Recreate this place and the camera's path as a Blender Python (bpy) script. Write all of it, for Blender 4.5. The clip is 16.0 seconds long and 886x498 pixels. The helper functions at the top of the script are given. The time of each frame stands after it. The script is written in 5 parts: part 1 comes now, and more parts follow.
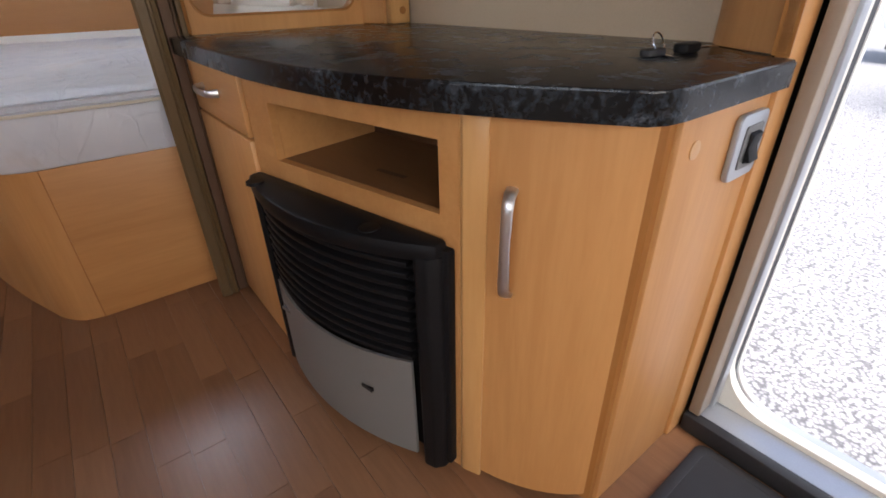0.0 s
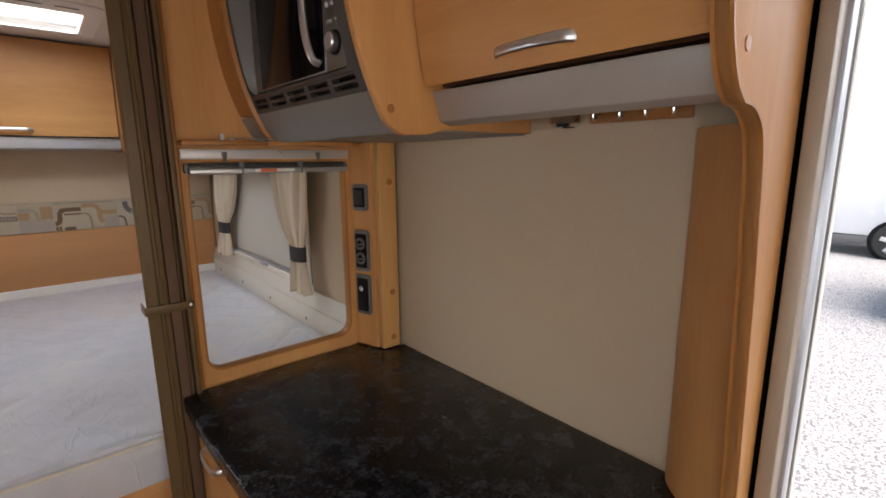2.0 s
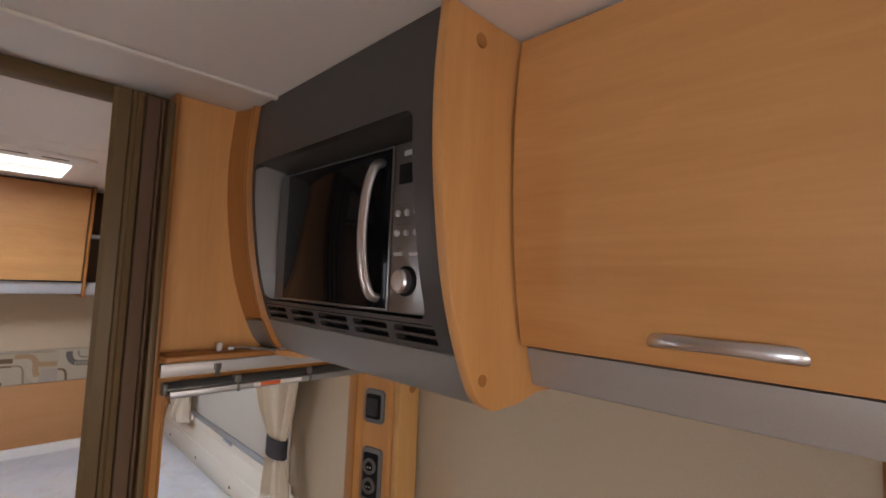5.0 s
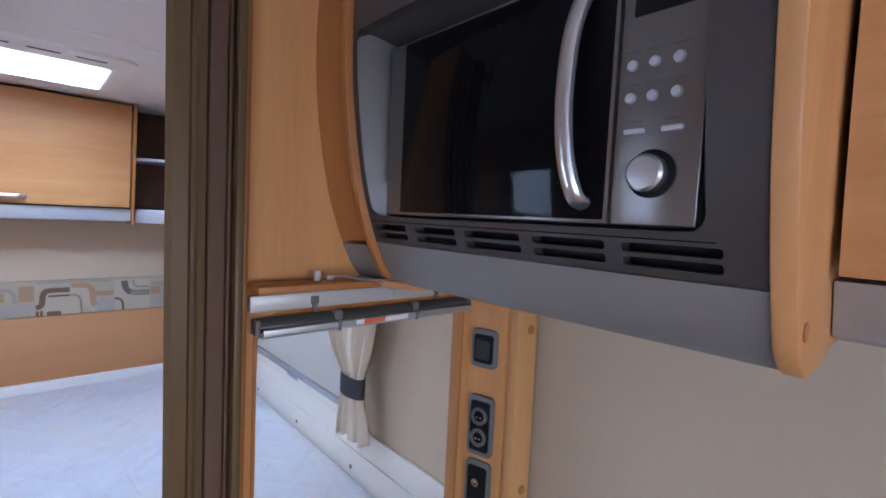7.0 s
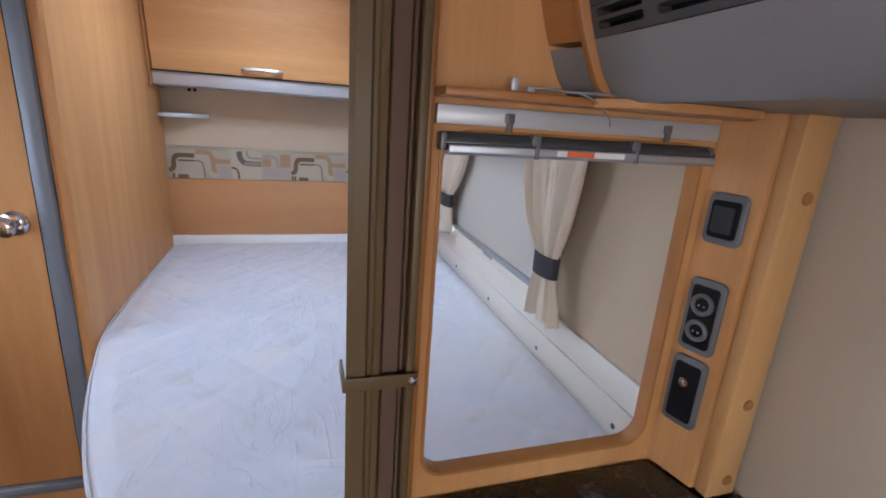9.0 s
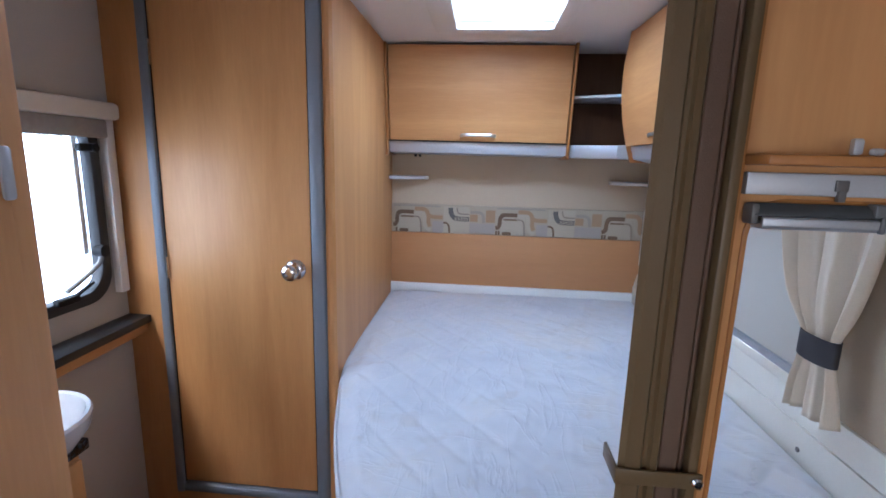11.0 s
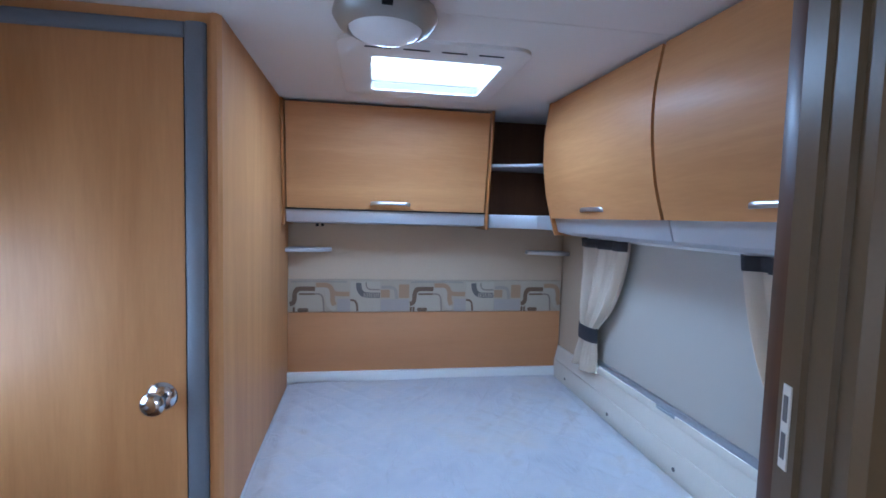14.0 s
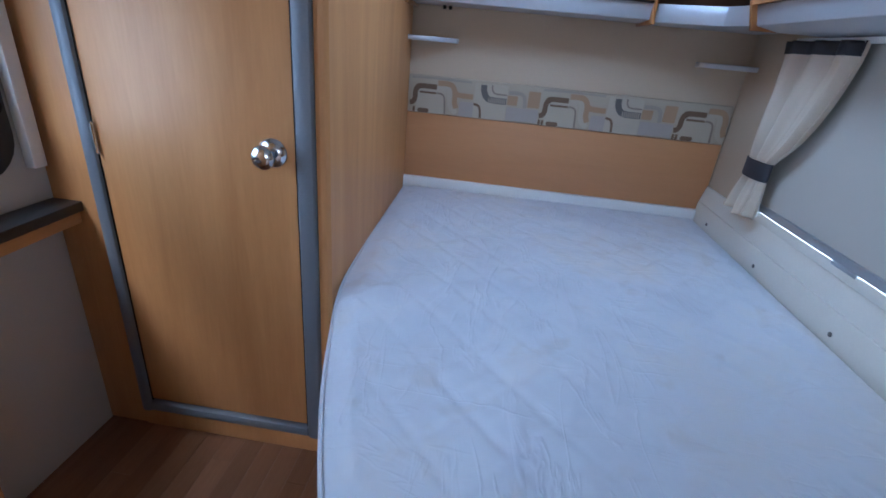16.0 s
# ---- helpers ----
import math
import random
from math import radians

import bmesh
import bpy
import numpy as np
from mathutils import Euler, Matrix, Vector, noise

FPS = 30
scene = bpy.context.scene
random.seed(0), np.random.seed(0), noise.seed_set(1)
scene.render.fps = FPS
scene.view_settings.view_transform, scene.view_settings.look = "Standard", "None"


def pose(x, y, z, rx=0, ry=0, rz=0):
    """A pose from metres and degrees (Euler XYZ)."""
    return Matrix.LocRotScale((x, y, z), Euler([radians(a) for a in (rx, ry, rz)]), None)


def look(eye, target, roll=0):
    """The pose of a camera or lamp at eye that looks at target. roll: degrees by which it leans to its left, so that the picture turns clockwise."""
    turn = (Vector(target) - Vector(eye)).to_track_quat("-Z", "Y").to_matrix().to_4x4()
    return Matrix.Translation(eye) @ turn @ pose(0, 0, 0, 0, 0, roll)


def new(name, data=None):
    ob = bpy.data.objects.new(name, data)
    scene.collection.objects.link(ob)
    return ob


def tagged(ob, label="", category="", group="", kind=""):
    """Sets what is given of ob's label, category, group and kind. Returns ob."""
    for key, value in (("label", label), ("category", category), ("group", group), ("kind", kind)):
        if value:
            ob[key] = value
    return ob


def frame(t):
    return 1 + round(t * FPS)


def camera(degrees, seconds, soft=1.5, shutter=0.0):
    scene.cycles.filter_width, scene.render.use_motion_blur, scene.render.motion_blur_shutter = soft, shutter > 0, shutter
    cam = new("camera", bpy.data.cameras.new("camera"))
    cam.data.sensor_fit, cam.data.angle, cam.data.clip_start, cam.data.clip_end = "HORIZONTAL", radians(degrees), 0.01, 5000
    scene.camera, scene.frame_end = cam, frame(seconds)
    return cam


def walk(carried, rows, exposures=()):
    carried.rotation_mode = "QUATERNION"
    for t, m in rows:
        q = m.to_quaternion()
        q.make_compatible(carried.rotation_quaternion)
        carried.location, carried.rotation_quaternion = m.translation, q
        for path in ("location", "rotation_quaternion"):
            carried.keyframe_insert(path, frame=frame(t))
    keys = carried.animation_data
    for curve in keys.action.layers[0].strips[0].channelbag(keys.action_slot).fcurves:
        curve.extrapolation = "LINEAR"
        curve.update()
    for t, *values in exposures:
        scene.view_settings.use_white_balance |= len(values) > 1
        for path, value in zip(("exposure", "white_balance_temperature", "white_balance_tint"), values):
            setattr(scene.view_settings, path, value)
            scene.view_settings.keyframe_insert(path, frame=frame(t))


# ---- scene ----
cam = camera(87.71, 16.0, soft=1.7)
# seconds, place in metres, turn in degrees
EXPOSURES = [(0.0, 1.25, 6650, 14), (0.5, 1.12, 6650, 14), (2.0, 1.12, 7150, 14), (4.0, 1.05, 7700, 16), (6.5, 1.75, 5400, 15), (7.5, 1.75, 5200, 14), (8.5, 1.68, 5700, 14), (10.0, 1.68, 5800, 14), (12.3, 1.46, 4400, 6), (14.0, 1.34, 4650, 8), (15.0, 1.30, 4950, 9), (16.0, 1.14, 4750, 8)]
PATH = [
    (0.0, 0.022, 0.132, 0.829, 60.49, 1.18, -38.10),
    (0.5, 0.033, 0.140, 0.963, 61.58, 0.00, -38.19),
    (1.0, 0.028, 0.154, 1.122, 66.62, 0.10, -38.54),
    (1.5, 0.028, 0.173, 1.260, 72.07, 0.44, -40.25),
    (2.0, 0.034, 0.190, 1.356, 79.02, 0.51, -41.08),
    (2.5, 0.031, 0.196, 1.427, 83.36, -0.22, -43.01),
    (3.0, 0.029, 0.210, 1.485, 87.06, -0.33, -44.80),
    (3.5, 0.021, 0.234, 1.526, 90.80, -1.62, -47.13),
    (4.0, 0.020, 0.279, 1.546, 93.13, -2.28, -46.87),
    (4.2, 0.031, 0.320, 1.549, 93.34, -2.28, -45.52),
    (6.3, 0.057, 0.733, 1.593, 94.80, -2.59, -45.05),
    (6.5, 0.050, 0.759, 1.572, 93.03, -3.19, -43.64),
    (7.0, 0.066, 0.806, 1.519, 86.18, -2.77, -41.72),
    (7.5, 0.126, 0.843, 1.452, 79.29, -2.37, -38.48),
    (8.0, 0.175, 0.872, 1.392, 74.86, -3.02, -31.57),
    (8.5, 0.176, 0.890, 1.376, 73.69, -3.21, -23.72),
    (9.0, 0.141, 0.899, 1.370, 74.07, -3.85, -16.37),
    (9.5, 0.095, 0.906, 1.377, 74.39, -3.33, -9.51),
    (10.0, 0.036, 0.908, 1.381, 75.30, -3.05, -2.41),
    (10.2, 0.021, 0.918, 1.369, 75.84, -3.00, 0.14),
    (12.3, -0.001, 0.936, 1.472, 87.39, -0.84, 7.36),
    (12.5, 0.001, 0.940, 1.483, 88.69, -0.55, 7.10),
    (13.0, -0.018, 1.004, 1.492, 89.42, -1.74, 4.23),
    (13.5, -0.082, 1.132, 1.483, 88.70, -1.30, -3.05),
    (14.0, -0.138, 1.235, 1.468, 86.12, -1.56, -9.06),
    (14.5, -0.150, 1.272, 1.428, 81.16, -2.04, -10.23),
    (15.0, -0.145, 1.299, 1.383, 75.99, -1.63, -8.93),
    (15.5, -0.121, 1.350, 1.326, 69.82, -2.90, -4.59),
    (16.0, -0.108, 1.385, 1.290, 65.65, -5.04, 7.25),
]
walk(cam, [(t, pose(x, y, z, rx, ry, rz)) for t, x, y, z, rx, ry, rz in PATH], EXPOSURES)

# ---- world and light ----
world = bpy.data.worlds.new("sky")
scene.world = world
world.use_nodes = True
wn = world.node_tree.nodes
sky = wn.new("ShaderNodeTexSky")
sky.sky_type, sky.sun_disc = "NISHITA", False
sky.sun_elevation, sky.sun_rotation = radians(63), radians(191)
wn["Background"].inputs["Strength"].default_value = 0.15
world.node_tree.links.new(sky.outputs[0], wn["Background"].inputs[0])
sun = new("sun", bpy.data.lights.new("sun", "SUN"))
sun.data.energy, sun.data.angle, sun.data.color = 5.0, radians(40), (1, 0.96, 0.9)
sun.matrix_world = look((-0.8, -4.0, 8.0), (0, 0, 0))


def window_light(name, eye, target, w, h, watts, colour):
    """Daylight that comes in at one opening."""
    ob = new(name, bpy.data.lights.new(name, "AREA"))
    ob.data.shape, ob.data.size, ob.data.size_y = "RECTANGLE", w, h
    ob.data.energy, ob.data.color = watts, colour
    ob.matrix_world = look(eye, target)
    return ob


# ---- materials ----
def nodes_of(name):
    m = bpy.data.materials.new(name)
    m.use_nodes = True
    t = m.node_tree
    return m, t, t.nodes["Principled BSDF"]


def add(t, kind, **values):
    n = t.nodes.new(kind)
    for k, v in values.items():
        n.inputs[k].default_value = v
    return n


def ramp(t, stops):
    n = t.nodes.new("ShaderNodeValToRGB")
    while len(n.color_ramp.elements) < len(stops):
        n.color_ramp.elements.new(0.5)
    for e, (p, c) in zip(n.color_ramp.elements, stops):
        e.position, e.color = p, (*c, 1)
    return n


def coords(t, scale=(1, 1, 1), turn=(0, 0, 0)):
    tc, mp = t.nodes.new("ShaderNodeTexCoord"), t.nodes.new("ShaderNodeMapping")
    mp.inputs["Scale"].default_value = scale
    mp.inputs["Rotation"].default_value = turn
    t.links.new(tc.outputs["Object"], mp.inputs[0])
    return mp


def bump_of(t, height, p, strength=0.2, distance=0.002):
    b = add(t, "ShaderNodeBump", Strength=strength, Distance=distance)
    t.links.new(height, b.inputs["Height"])
    t.links.new(b.outputs[0], p.inputs["Normal"])
    return b


def wood(name, light, dark, axis, rough=0.5, per_piece=0.0):
    """Beech veneer with its grain along axis."""
    m, t, p = nodes_of(name)
    stretch = {"x": (0.9, 10, 10), "y": (10, 0.9, 10), "z": (10, 10, 0.9)}[axis]
    mp = coords(t, stretch)
    n1 = add(t, "ShaderNodeTexNoise", Scale=1.0, Detail=5.0, Roughness=0.6, Distortion=0.6)
    t.links.new(mp.outputs[0], n1.inputs["Vector"])
    mp2 = coords(t, tuple(13 * s for s in stretch))
    n2 = add(t, "ShaderNodeTexNoise", Scale=1.0, Detail=3.0)
    t.links.new(mp2.outputs[0], n2.inputs["Vector"])
    mp3 = coords(t, tuple(0.22 * s for s in stretch))
    n3 = add(t, "ShaderNodeTexNoise", Scale=1.0, Detail=2.0)
    t.links.new(mp3.outputs[0], n3.inputs["Vector"])
    mix = add(t, "ShaderNodeMath")
    mix.operation = "MULTIPLY_ADD"
    mix.inputs[1].default_value = 0.13
    t.links.new(n2.outputs[0], mix.inputs[0])
    s = add(t, "ShaderNodeMath")
    s.operation = "MULTIPLY"
    s.inputs[1].default_value = 0.42
    t.links.new(n1.outputs[0], s.inputs[0])
    s2 = add(t, "ShaderNodeMath")
    s2.operation = "MULTIPLY_ADD"
    s2.inputs[1].default_value = 0.40
    t.links.new(n3.outputs[0], s2.inputs[0])
    t.links.new(s.outputs[0], s2.inputs[2])
    t.links.new(s2.outputs[0], mix.inputs[2])
    last = mix.outputs[0]
    if per_piece:
        info = t.nodes.new("ShaderNodeObjectInfo")
        a = add(t, "ShaderNodeMath")
        a.operation = "MULTIPLY_ADD"
        a.inputs[1].default_value = per_piece
        t.links.new(info.outputs["Random"], a.inputs[0])
        t.links.new(last, a.inputs[2])
        b = add(t, "ShaderNodeMath")
        b.operation = "SUBTRACT"
        b.inputs[1].default_value = per_piece / 2
        t.links.new(a.outputs[0], b.inputs[0])
        last = b.outputs[0]
    r = ramp(t, [(0.38, dark), (0.64, light)])
    t.links.new(last, r.inputs[0])
    t.links.new(r.outputs[0], p.inputs["Base Color"])
    p.inputs["Roughness"].default_value = rough
    p.inputs["Specular IOR Level"].default_value = 0.36
    p.inputs["Coat Weight"].default_value = 0.12
    p.inputs["Coat Roughness"].default_value = 0.25
    bump_of(t, n2.outputs[0], p, 0.06, 0.001)
    return m


def plain(name, colour, rough=0.5, metal=0.0, grain=60.0, vary=0.12, bump=0.08, stain=3.0, coat=0.0):
    """One material with grain and slow stains at two scales."""
    m, t, p = nodes_of(name)
    mp = coords(t)
    n1 = add(t, "ShaderNodeTexNoise", Scale=grain, Detail=4.0)
    n2 = add(t, "ShaderNodeTexNoise", Scale=stain, Detail=3.0)
    for n in (n1, n2):
        t.links.new(mp.outputs[0], n.inputs["Vector"])
    av = add(t, "ShaderNodeMath")
    av.operation = "ADD"
    t.links.new(n1.outputs[0], av.inputs[0])
    t.links.new(n2.outputs[0], av.inputs[1])
    r = ramp(t, [(0.3, tuple(c * (1 - vary) for c in colour)), (0.7, tuple(min(1, c * (1 + vary)) for c in colour))])
    h = add(t, "ShaderNodeMath")
    h.operation = "MULTIPLY"
    h.inputs[1].default_value = 0.5
    t.links.new(av.outputs[0], h.inputs[0])
    t.links.new(h.outputs[0], r.inputs[0])
    t.links.new(r.outputs[0], p.inputs["Base Color"])
    rr = add(t, "ShaderNodeMapRange")
    rr.inputs["To Min"].default_value, rr.inputs["To Max"].default_value = max(0.02, rough - 0.08), min(1, rough + 0.08)
    t.links.new(n2.outputs[0], rr.inputs[0])
    t.links.new(rr.outputs[0], p.inputs["Roughness"])
    p.inputs["Metallic"].default_value = metal
    p.inputs["Coat Weight"].default_value = coat
    bump_of(t, n1.outputs[0], p, bump, 0.001)
    return m


LIGHT, DARK = (0.64, 0.333, 0.125), (0.47, 0.219, 0.073)
beech_x = wood("beech_grain_x", LIGHT, DARK, "x")
beech_y = wood("beech_grain_y", LIGHT, DARK, "y")
beech_z = wood("beech_grain_z", LIGHT, DARK, "z")
edging = wood("beech_edging", (0.44, 0.19, 0.05), (0.31, 0.125, 0.032), "z", 0.38)
pale_z = wood("beech_pale", (0.66, 0.38, 0.15), (0.52, 0.27, 0.095), "z", 0.3)
pink_beech = wood("pinkish_beech", (0.56, 0.285, 0.125), (0.49, 0.24, 0.10), "x", 0.5)
brown_wood = wood("dark_wood_and_shade", (0.13, 0.058, 0.026), (0.075, 0.032, 0.014), "z", 0.4)
# beech darkened in colour for the shade on the niche floor
shaded_niche_wood = wood("shaded_niche_wood", (0.27, 0.125, 0.05), (0.19, 0.085, 0.034), "y", 0.4)
laminate = wood("floor_laminate", (0.30, 0.155, 0.08), (0.18, 0.085, 0.042), "y", 0.32, 0.14)
liner = plain("wall_paper", (0.50, 0.395, 0.275), 0.75, grain=220, vary=0.05, bump=0.25, stain=1.5)
liner_grey = plain("wall_paper_grey", (0.53, 0.50, 0.45), 0.75, grain=220, vary=0.05, bump=0.25, stain=1.5)
roofing = plain("ceiling_board", (0.73, 0.70, 0.655), 0.6, grain=300, vary=0.03, bump=0.12, stain=1.2)
cream = plain("cream_plastic", (0.76, 0.72, 0.63), 0.4, grain=120, vary=0.03, bump=0.03)
white = plain("white_plastic", (0.82, 0.82, 0.80), 0.35, grain=120, vary=0.03, bump=0.03)
silver = plain("silver_lacquer", (0.50, 0.51, 0.53), 0.38, 0.35, grain=400, vary=0.05, bump=0.03)
alu = plain("anodised_aluminium", (0.42, 0.44, 0.47), 0.35, 0.6, grain=300, vary=0.06, bump=0.03)
champagne_pale = plain("pale_profile", (0.31, 0.245, 0.185), 0.4, 0.15, grain=250, vary=0.04, bump=0.03)
satin = plain("satin_steel", (0.60, 0.60, 0.61), 0.30, 0.95, grain=400, vary=0.05, bump=0.03)
pelmet_grey = plain("pelmet_grey", (0.225, 0.21, 0.195), 0.45, 0.15, grain=500, vary=0.06, bump=0.04)
pelmet_pale = plain("pelmet_pale", (0.35, 0.32, 0.29), 0.42, 0.15, grain=500, vary=0.06, bump=0.04)
frame_grey = plain("grey_door_frame", (0.15, 0.165, 0.19), 0.42, 0.0, grain=250, vary=0.08, bump=0.03)
champagne = plain("champagne_profile", (0.122, 0.080, 0.038), 0.36, 0.05, grain=250, vary=0.06, bump=0.03)
taupe = plain("taupe_fabric", (0.110, 0.062, 0.036), 0.65, grain=500, vary=0.12, bump=0.3)
chrome = plain("brushed_steel", (0.70, 0.70, 0.71), 0.13, 1.0, grain=300, vary=0.04, bump=0.02)
black = plain("black_plastic", (0.008, 0.008, 0.009), 0.46, grain=300, vary=0.2, bump=0.05)
rubber = plain("black_rubber", (0.02, 0.02, 0.022), 0.6, grain=200, vary=0.2, bump=0.08)
charcoal = plain("charcoal_lacquer", (0.058, 0.052, 0.048), 0.42, 0.2, grain=400, vary=0.08, bump=0.04)
gunmetal = plain("gunmetal_lacquer", (0.14, 0.135, 0.13), 0.4, 0.25, grain=400, vary=0.06, bump=0.03)
glass_black = plain("black_glass", (0.004, 0.004, 0.005), 0.06, grain=20, vary=0.1, bump=0.0, coat=0.08)
dark_laminate = plain("dark_laminate", (0.012, 0.013, 0.015), 0.4, grain=300, vary=0.2, bump=0.03)
gloss_grey = plain("glossy_grey_case", (0.055, 0.06, 0.062), 0.22, 0.0, grain=200, vary=0.08, bump=0.02, coat=0.2)
steel_dark = plain("dark_steel", (0.20, 0.19, 0.18), 0.32, 0.8, grain=500, vary=0.05, bump=0.02)
socket_grey = plain("socket_grey", (0.16, 0.165, 0.17), 0.36, 0.3, grain=400, vary=0.06, bump=0.03)
heater_grey = plain("heater_silver", (0.22, 0.22, 0.215), 0.45, 0.35, grain=500, vary=0.05, bump=0.03)
curtain_mat = plain("curtain_linen", (0.66, 0.57, 0.45), 0.85, grain=420, vary=0.08, bump=0.4)
band_mat = plain("dark_band", (0.035, 0.033, 0.038), 0.7, grain=400, vary=0.15, bump=0.3)
blind_mat = plain("blind_cloth", (0.52, 0.49, 0.43), 0.8, grain=300, vary=0.03, bump=0.15)
red_plastic = plain("orange_label", (0.75, 0.16, 0.06), 0.5)
strip_cloth = plain("strip_cloth", (0.40, 0.335, 0.245), 0.85, grain=500, vary=0.08, bump=0.4)
tan_cloth = plain("tan_print", (0.36, 0.235, 0.135), 0.85, grain=500, vary=0.1, bump=0.4)
brown_cloth = plain("brown_print", (0.15, 0.095, 0.055), 0.85, grain=500, vary=0.12, bump=0.4)
grey_cloth = plain("grey_print", (0.32, 0.275, 0.22), 0.85, grain=500, vary=0.1, bump=0.4)
mauve_cloth = plain("mauve_print", (0.36, 0.31, 0.27), 0.85, grain=500, vary=0.08, bump=0.4)
pale_cloth = plain("pale_print", (0.43, 0.365, 0.275), 0.85, grain=500, vary=0.08, bump=0.4)
grey_brown = plain("grey_brown_print", (0.24, 0.19, 0.145), 0.85, grain=500, vary=0.1, bump=0.4)
brown_grey = plain("dark_grey_print", (0.12, 0.11, 0.098), 0.85, grain=500, vary=0.1, bump=0.4)
paint_white = plain("vehicle_white", (0.80, 0.80, 0.80), 0.25, grain=80, vary=0.02, bump=0.0, coat=0.5)
tail_red = plain("tail_red", (0.6, 0.03, 0.03), 0.25)
tail_amber = plain("tail_amber", (0.8, 0.3, 0.03), 0.25)
tyre_mat = plain("tyre", (0.02, 0.02, 0.02), 0.75)
basin_mat = plain("basin_enamel", (0.62, 0.62, 0.63), 0.2, grain=80, vary=0.03, bump=0.0, coat=0.3)


def worktop_material():
    m, t, p = nodes_of("black_mottled_laminate")
    mp = coords(t)
    a = add(t, "ShaderNodeTexNoise", Scale=16.0, Detail=8.0, Roughness=0.72, Distortion=0.25)
    b = add(t, "ShaderNodeTexNoise", Scale=120.0, Detail=4.0, Roughness=0.7)
    for n in (a, b):
        t.links.new(mp.outputs[0], n.inputs["Vector"])
    s = add(t, "ShaderNodeMath")
    s.operation = "MULTIPLY"
    t.links.new(a.outputs[0], s.inputs[0])
    t.links.new(b.outputs[0], s.inputs[1])
    # laminate's own mottle; its bluish light end also paints in sky reflection
    r = ramp(t, [(0.19, (0.002, 0.0025, 0.0035)), (0.25, (0.008, 0.0098, 0.0125)), (0.33, (0.032, 0.041, 0.052)), (0.45, (0.12, 0.145, 0.17))])
    t.links.new(s.outputs[0], r.inputs[0])
    t.links.new(r.outputs[0], p.inputs["Base Color"])
    q = ramp(t, [(0.3, (0.16, 0.16, 0.16)), (0.7, (0.34, 0.34, 0.34))])
    t.links.new(a.outputs[0], q.inputs[0])
    t.links.new(q.outputs[0], p.inputs["Roughness"])
    p.inputs["Specular IOR Level"].default_value = 0.32
    bump_of(t, b.outputs[0], p, 0.12, 0.001)
    return m


def mattress_material():
    """White ticking: stitched diamonds, creases and faint yellow stains."""
    m, t, p = nodes_of("mattress_ticking")
    mp = coords(t)
    n = add(t, "ShaderNodeTexNoise", Scale=2.6, Detail=5.0, Roughness=0.6)
    t.links.new(mp.outputs[0], n.inputs["Vector"])
    r = ramp(t, [(0.3, (0.55, 0.58, 0.65)), (0.52, (0.65, 0.67, 0.72)), (0.72, (0.68, 0.65, 0.63))])
    t.links.new(n.outputs[0], r.inputs[0])
    spots = add(t, "ShaderNodeTexNoise", Scale=7.5, Detail=3.0, Roughness=0.55, Distortion=0.4)
    t.links.new(mp.outputs[0], spots.inputs["Vector"])
    sp = ramp(t, [(0.60, (1, 1, 1)), (0.70, (0.93, 0.90, 0.87))])
    t.links.new(spots.outputs[0], sp.inputs[0])
    stained = t.nodes.new("ShaderNodeMix")
    stained.data_type, stained.blend_type = "RGBA", "MULTIPLY"
    stained.inputs[0].default_value = 1.0
    t.links.new(r.outputs[0], stained.inputs[6])
    t.links.new(sp.outputs[0], stained.inputs[7])
    t.links.new(stained.outputs[2], p.inputs["Base Color"])
    p.inputs["Roughness"].default_value = 0.42
    p.inputs["Sheen Weight"].default_value = 0.2
    waves = []
    for turn in (0.86, -0.86):
        w = add(t, "ShaderNodeTexWave", Scale=1.5, Distortion=0.9, Detail=2.0)
        w.inputs["Detail Scale"].default_value = 2.0
        mq = coords(t, turn=(0, 0, turn))
        t.links.new(mq.outputs[0], w.inputs["Vector"])
        q = ramp(t, [(0.0, (0, 0, 0)), (0.10, (1, 1, 1))])
        t.links.new(w.outputs["Fac"], q.inputs[0])
        waves.append(q)
    mul = add(t, "ShaderNodeMath")
    mul.operation = "MULTIPLY"
    t.links.new(waves[0].outputs[0], mul.inputs[0])
    t.links.new(waves[1].outputs[0], mul.inputs[1])
    folds = []
    for size, turn in (((7, 1.9, 3), 0.25), ((2.2, 6, 3), 0.5)):
        mr = coords(t, size, (0, 0, turn))
        c = add(t, "ShaderNodeTexNoise", Scale=1.3, Detail=3.0, Roughness=0.5, Distortion=1.2)
        t.links.new(mr.outputs[0], c.inputs["Vector"])
        ridge = ramp(t, [(0.46, (0, 0, 0)), (0.50, (1, 1, 1)), (0.54, (0, 0, 0))])
        t.links.new(c.outputs[0], ridge.inputs[0])
        folds.append(ridge)
    patch = add(t, "ShaderNodeTexNoise", Scale=3.0, Detail=2.0)
    t.links.new(mp.outputs[0], patch.inputs["Vector"])
    pr = ramp(t, [(0.40, (0, 0, 0)), (0.58, (1, 1, 1))])
    t.links.new(patch.outputs[0], pr.inputs[0])
    fm = t.nodes.new("ShaderNodeMix")
    fm.data_type = "RGBA"
    t.links.new(pr.outputs[0], fm.inputs[0])
    t.links.new(folds[0].outputs[0], fm.inputs[6])
    t.links.new(folds[1].outputs[0], fm.inputs[7])
    s = add(t, "ShaderNodeMath")
    s.operation = "MULTIPLY_ADD"
    s.inputs[1].default_value = 0.10
    t.links.new(mul.outputs[0], s.inputs[0])
    t.links.new(fm.outputs[2], s.inputs[2])
    bump_of(t, s.outputs[0], p, 0.30, 0.006)
    return m


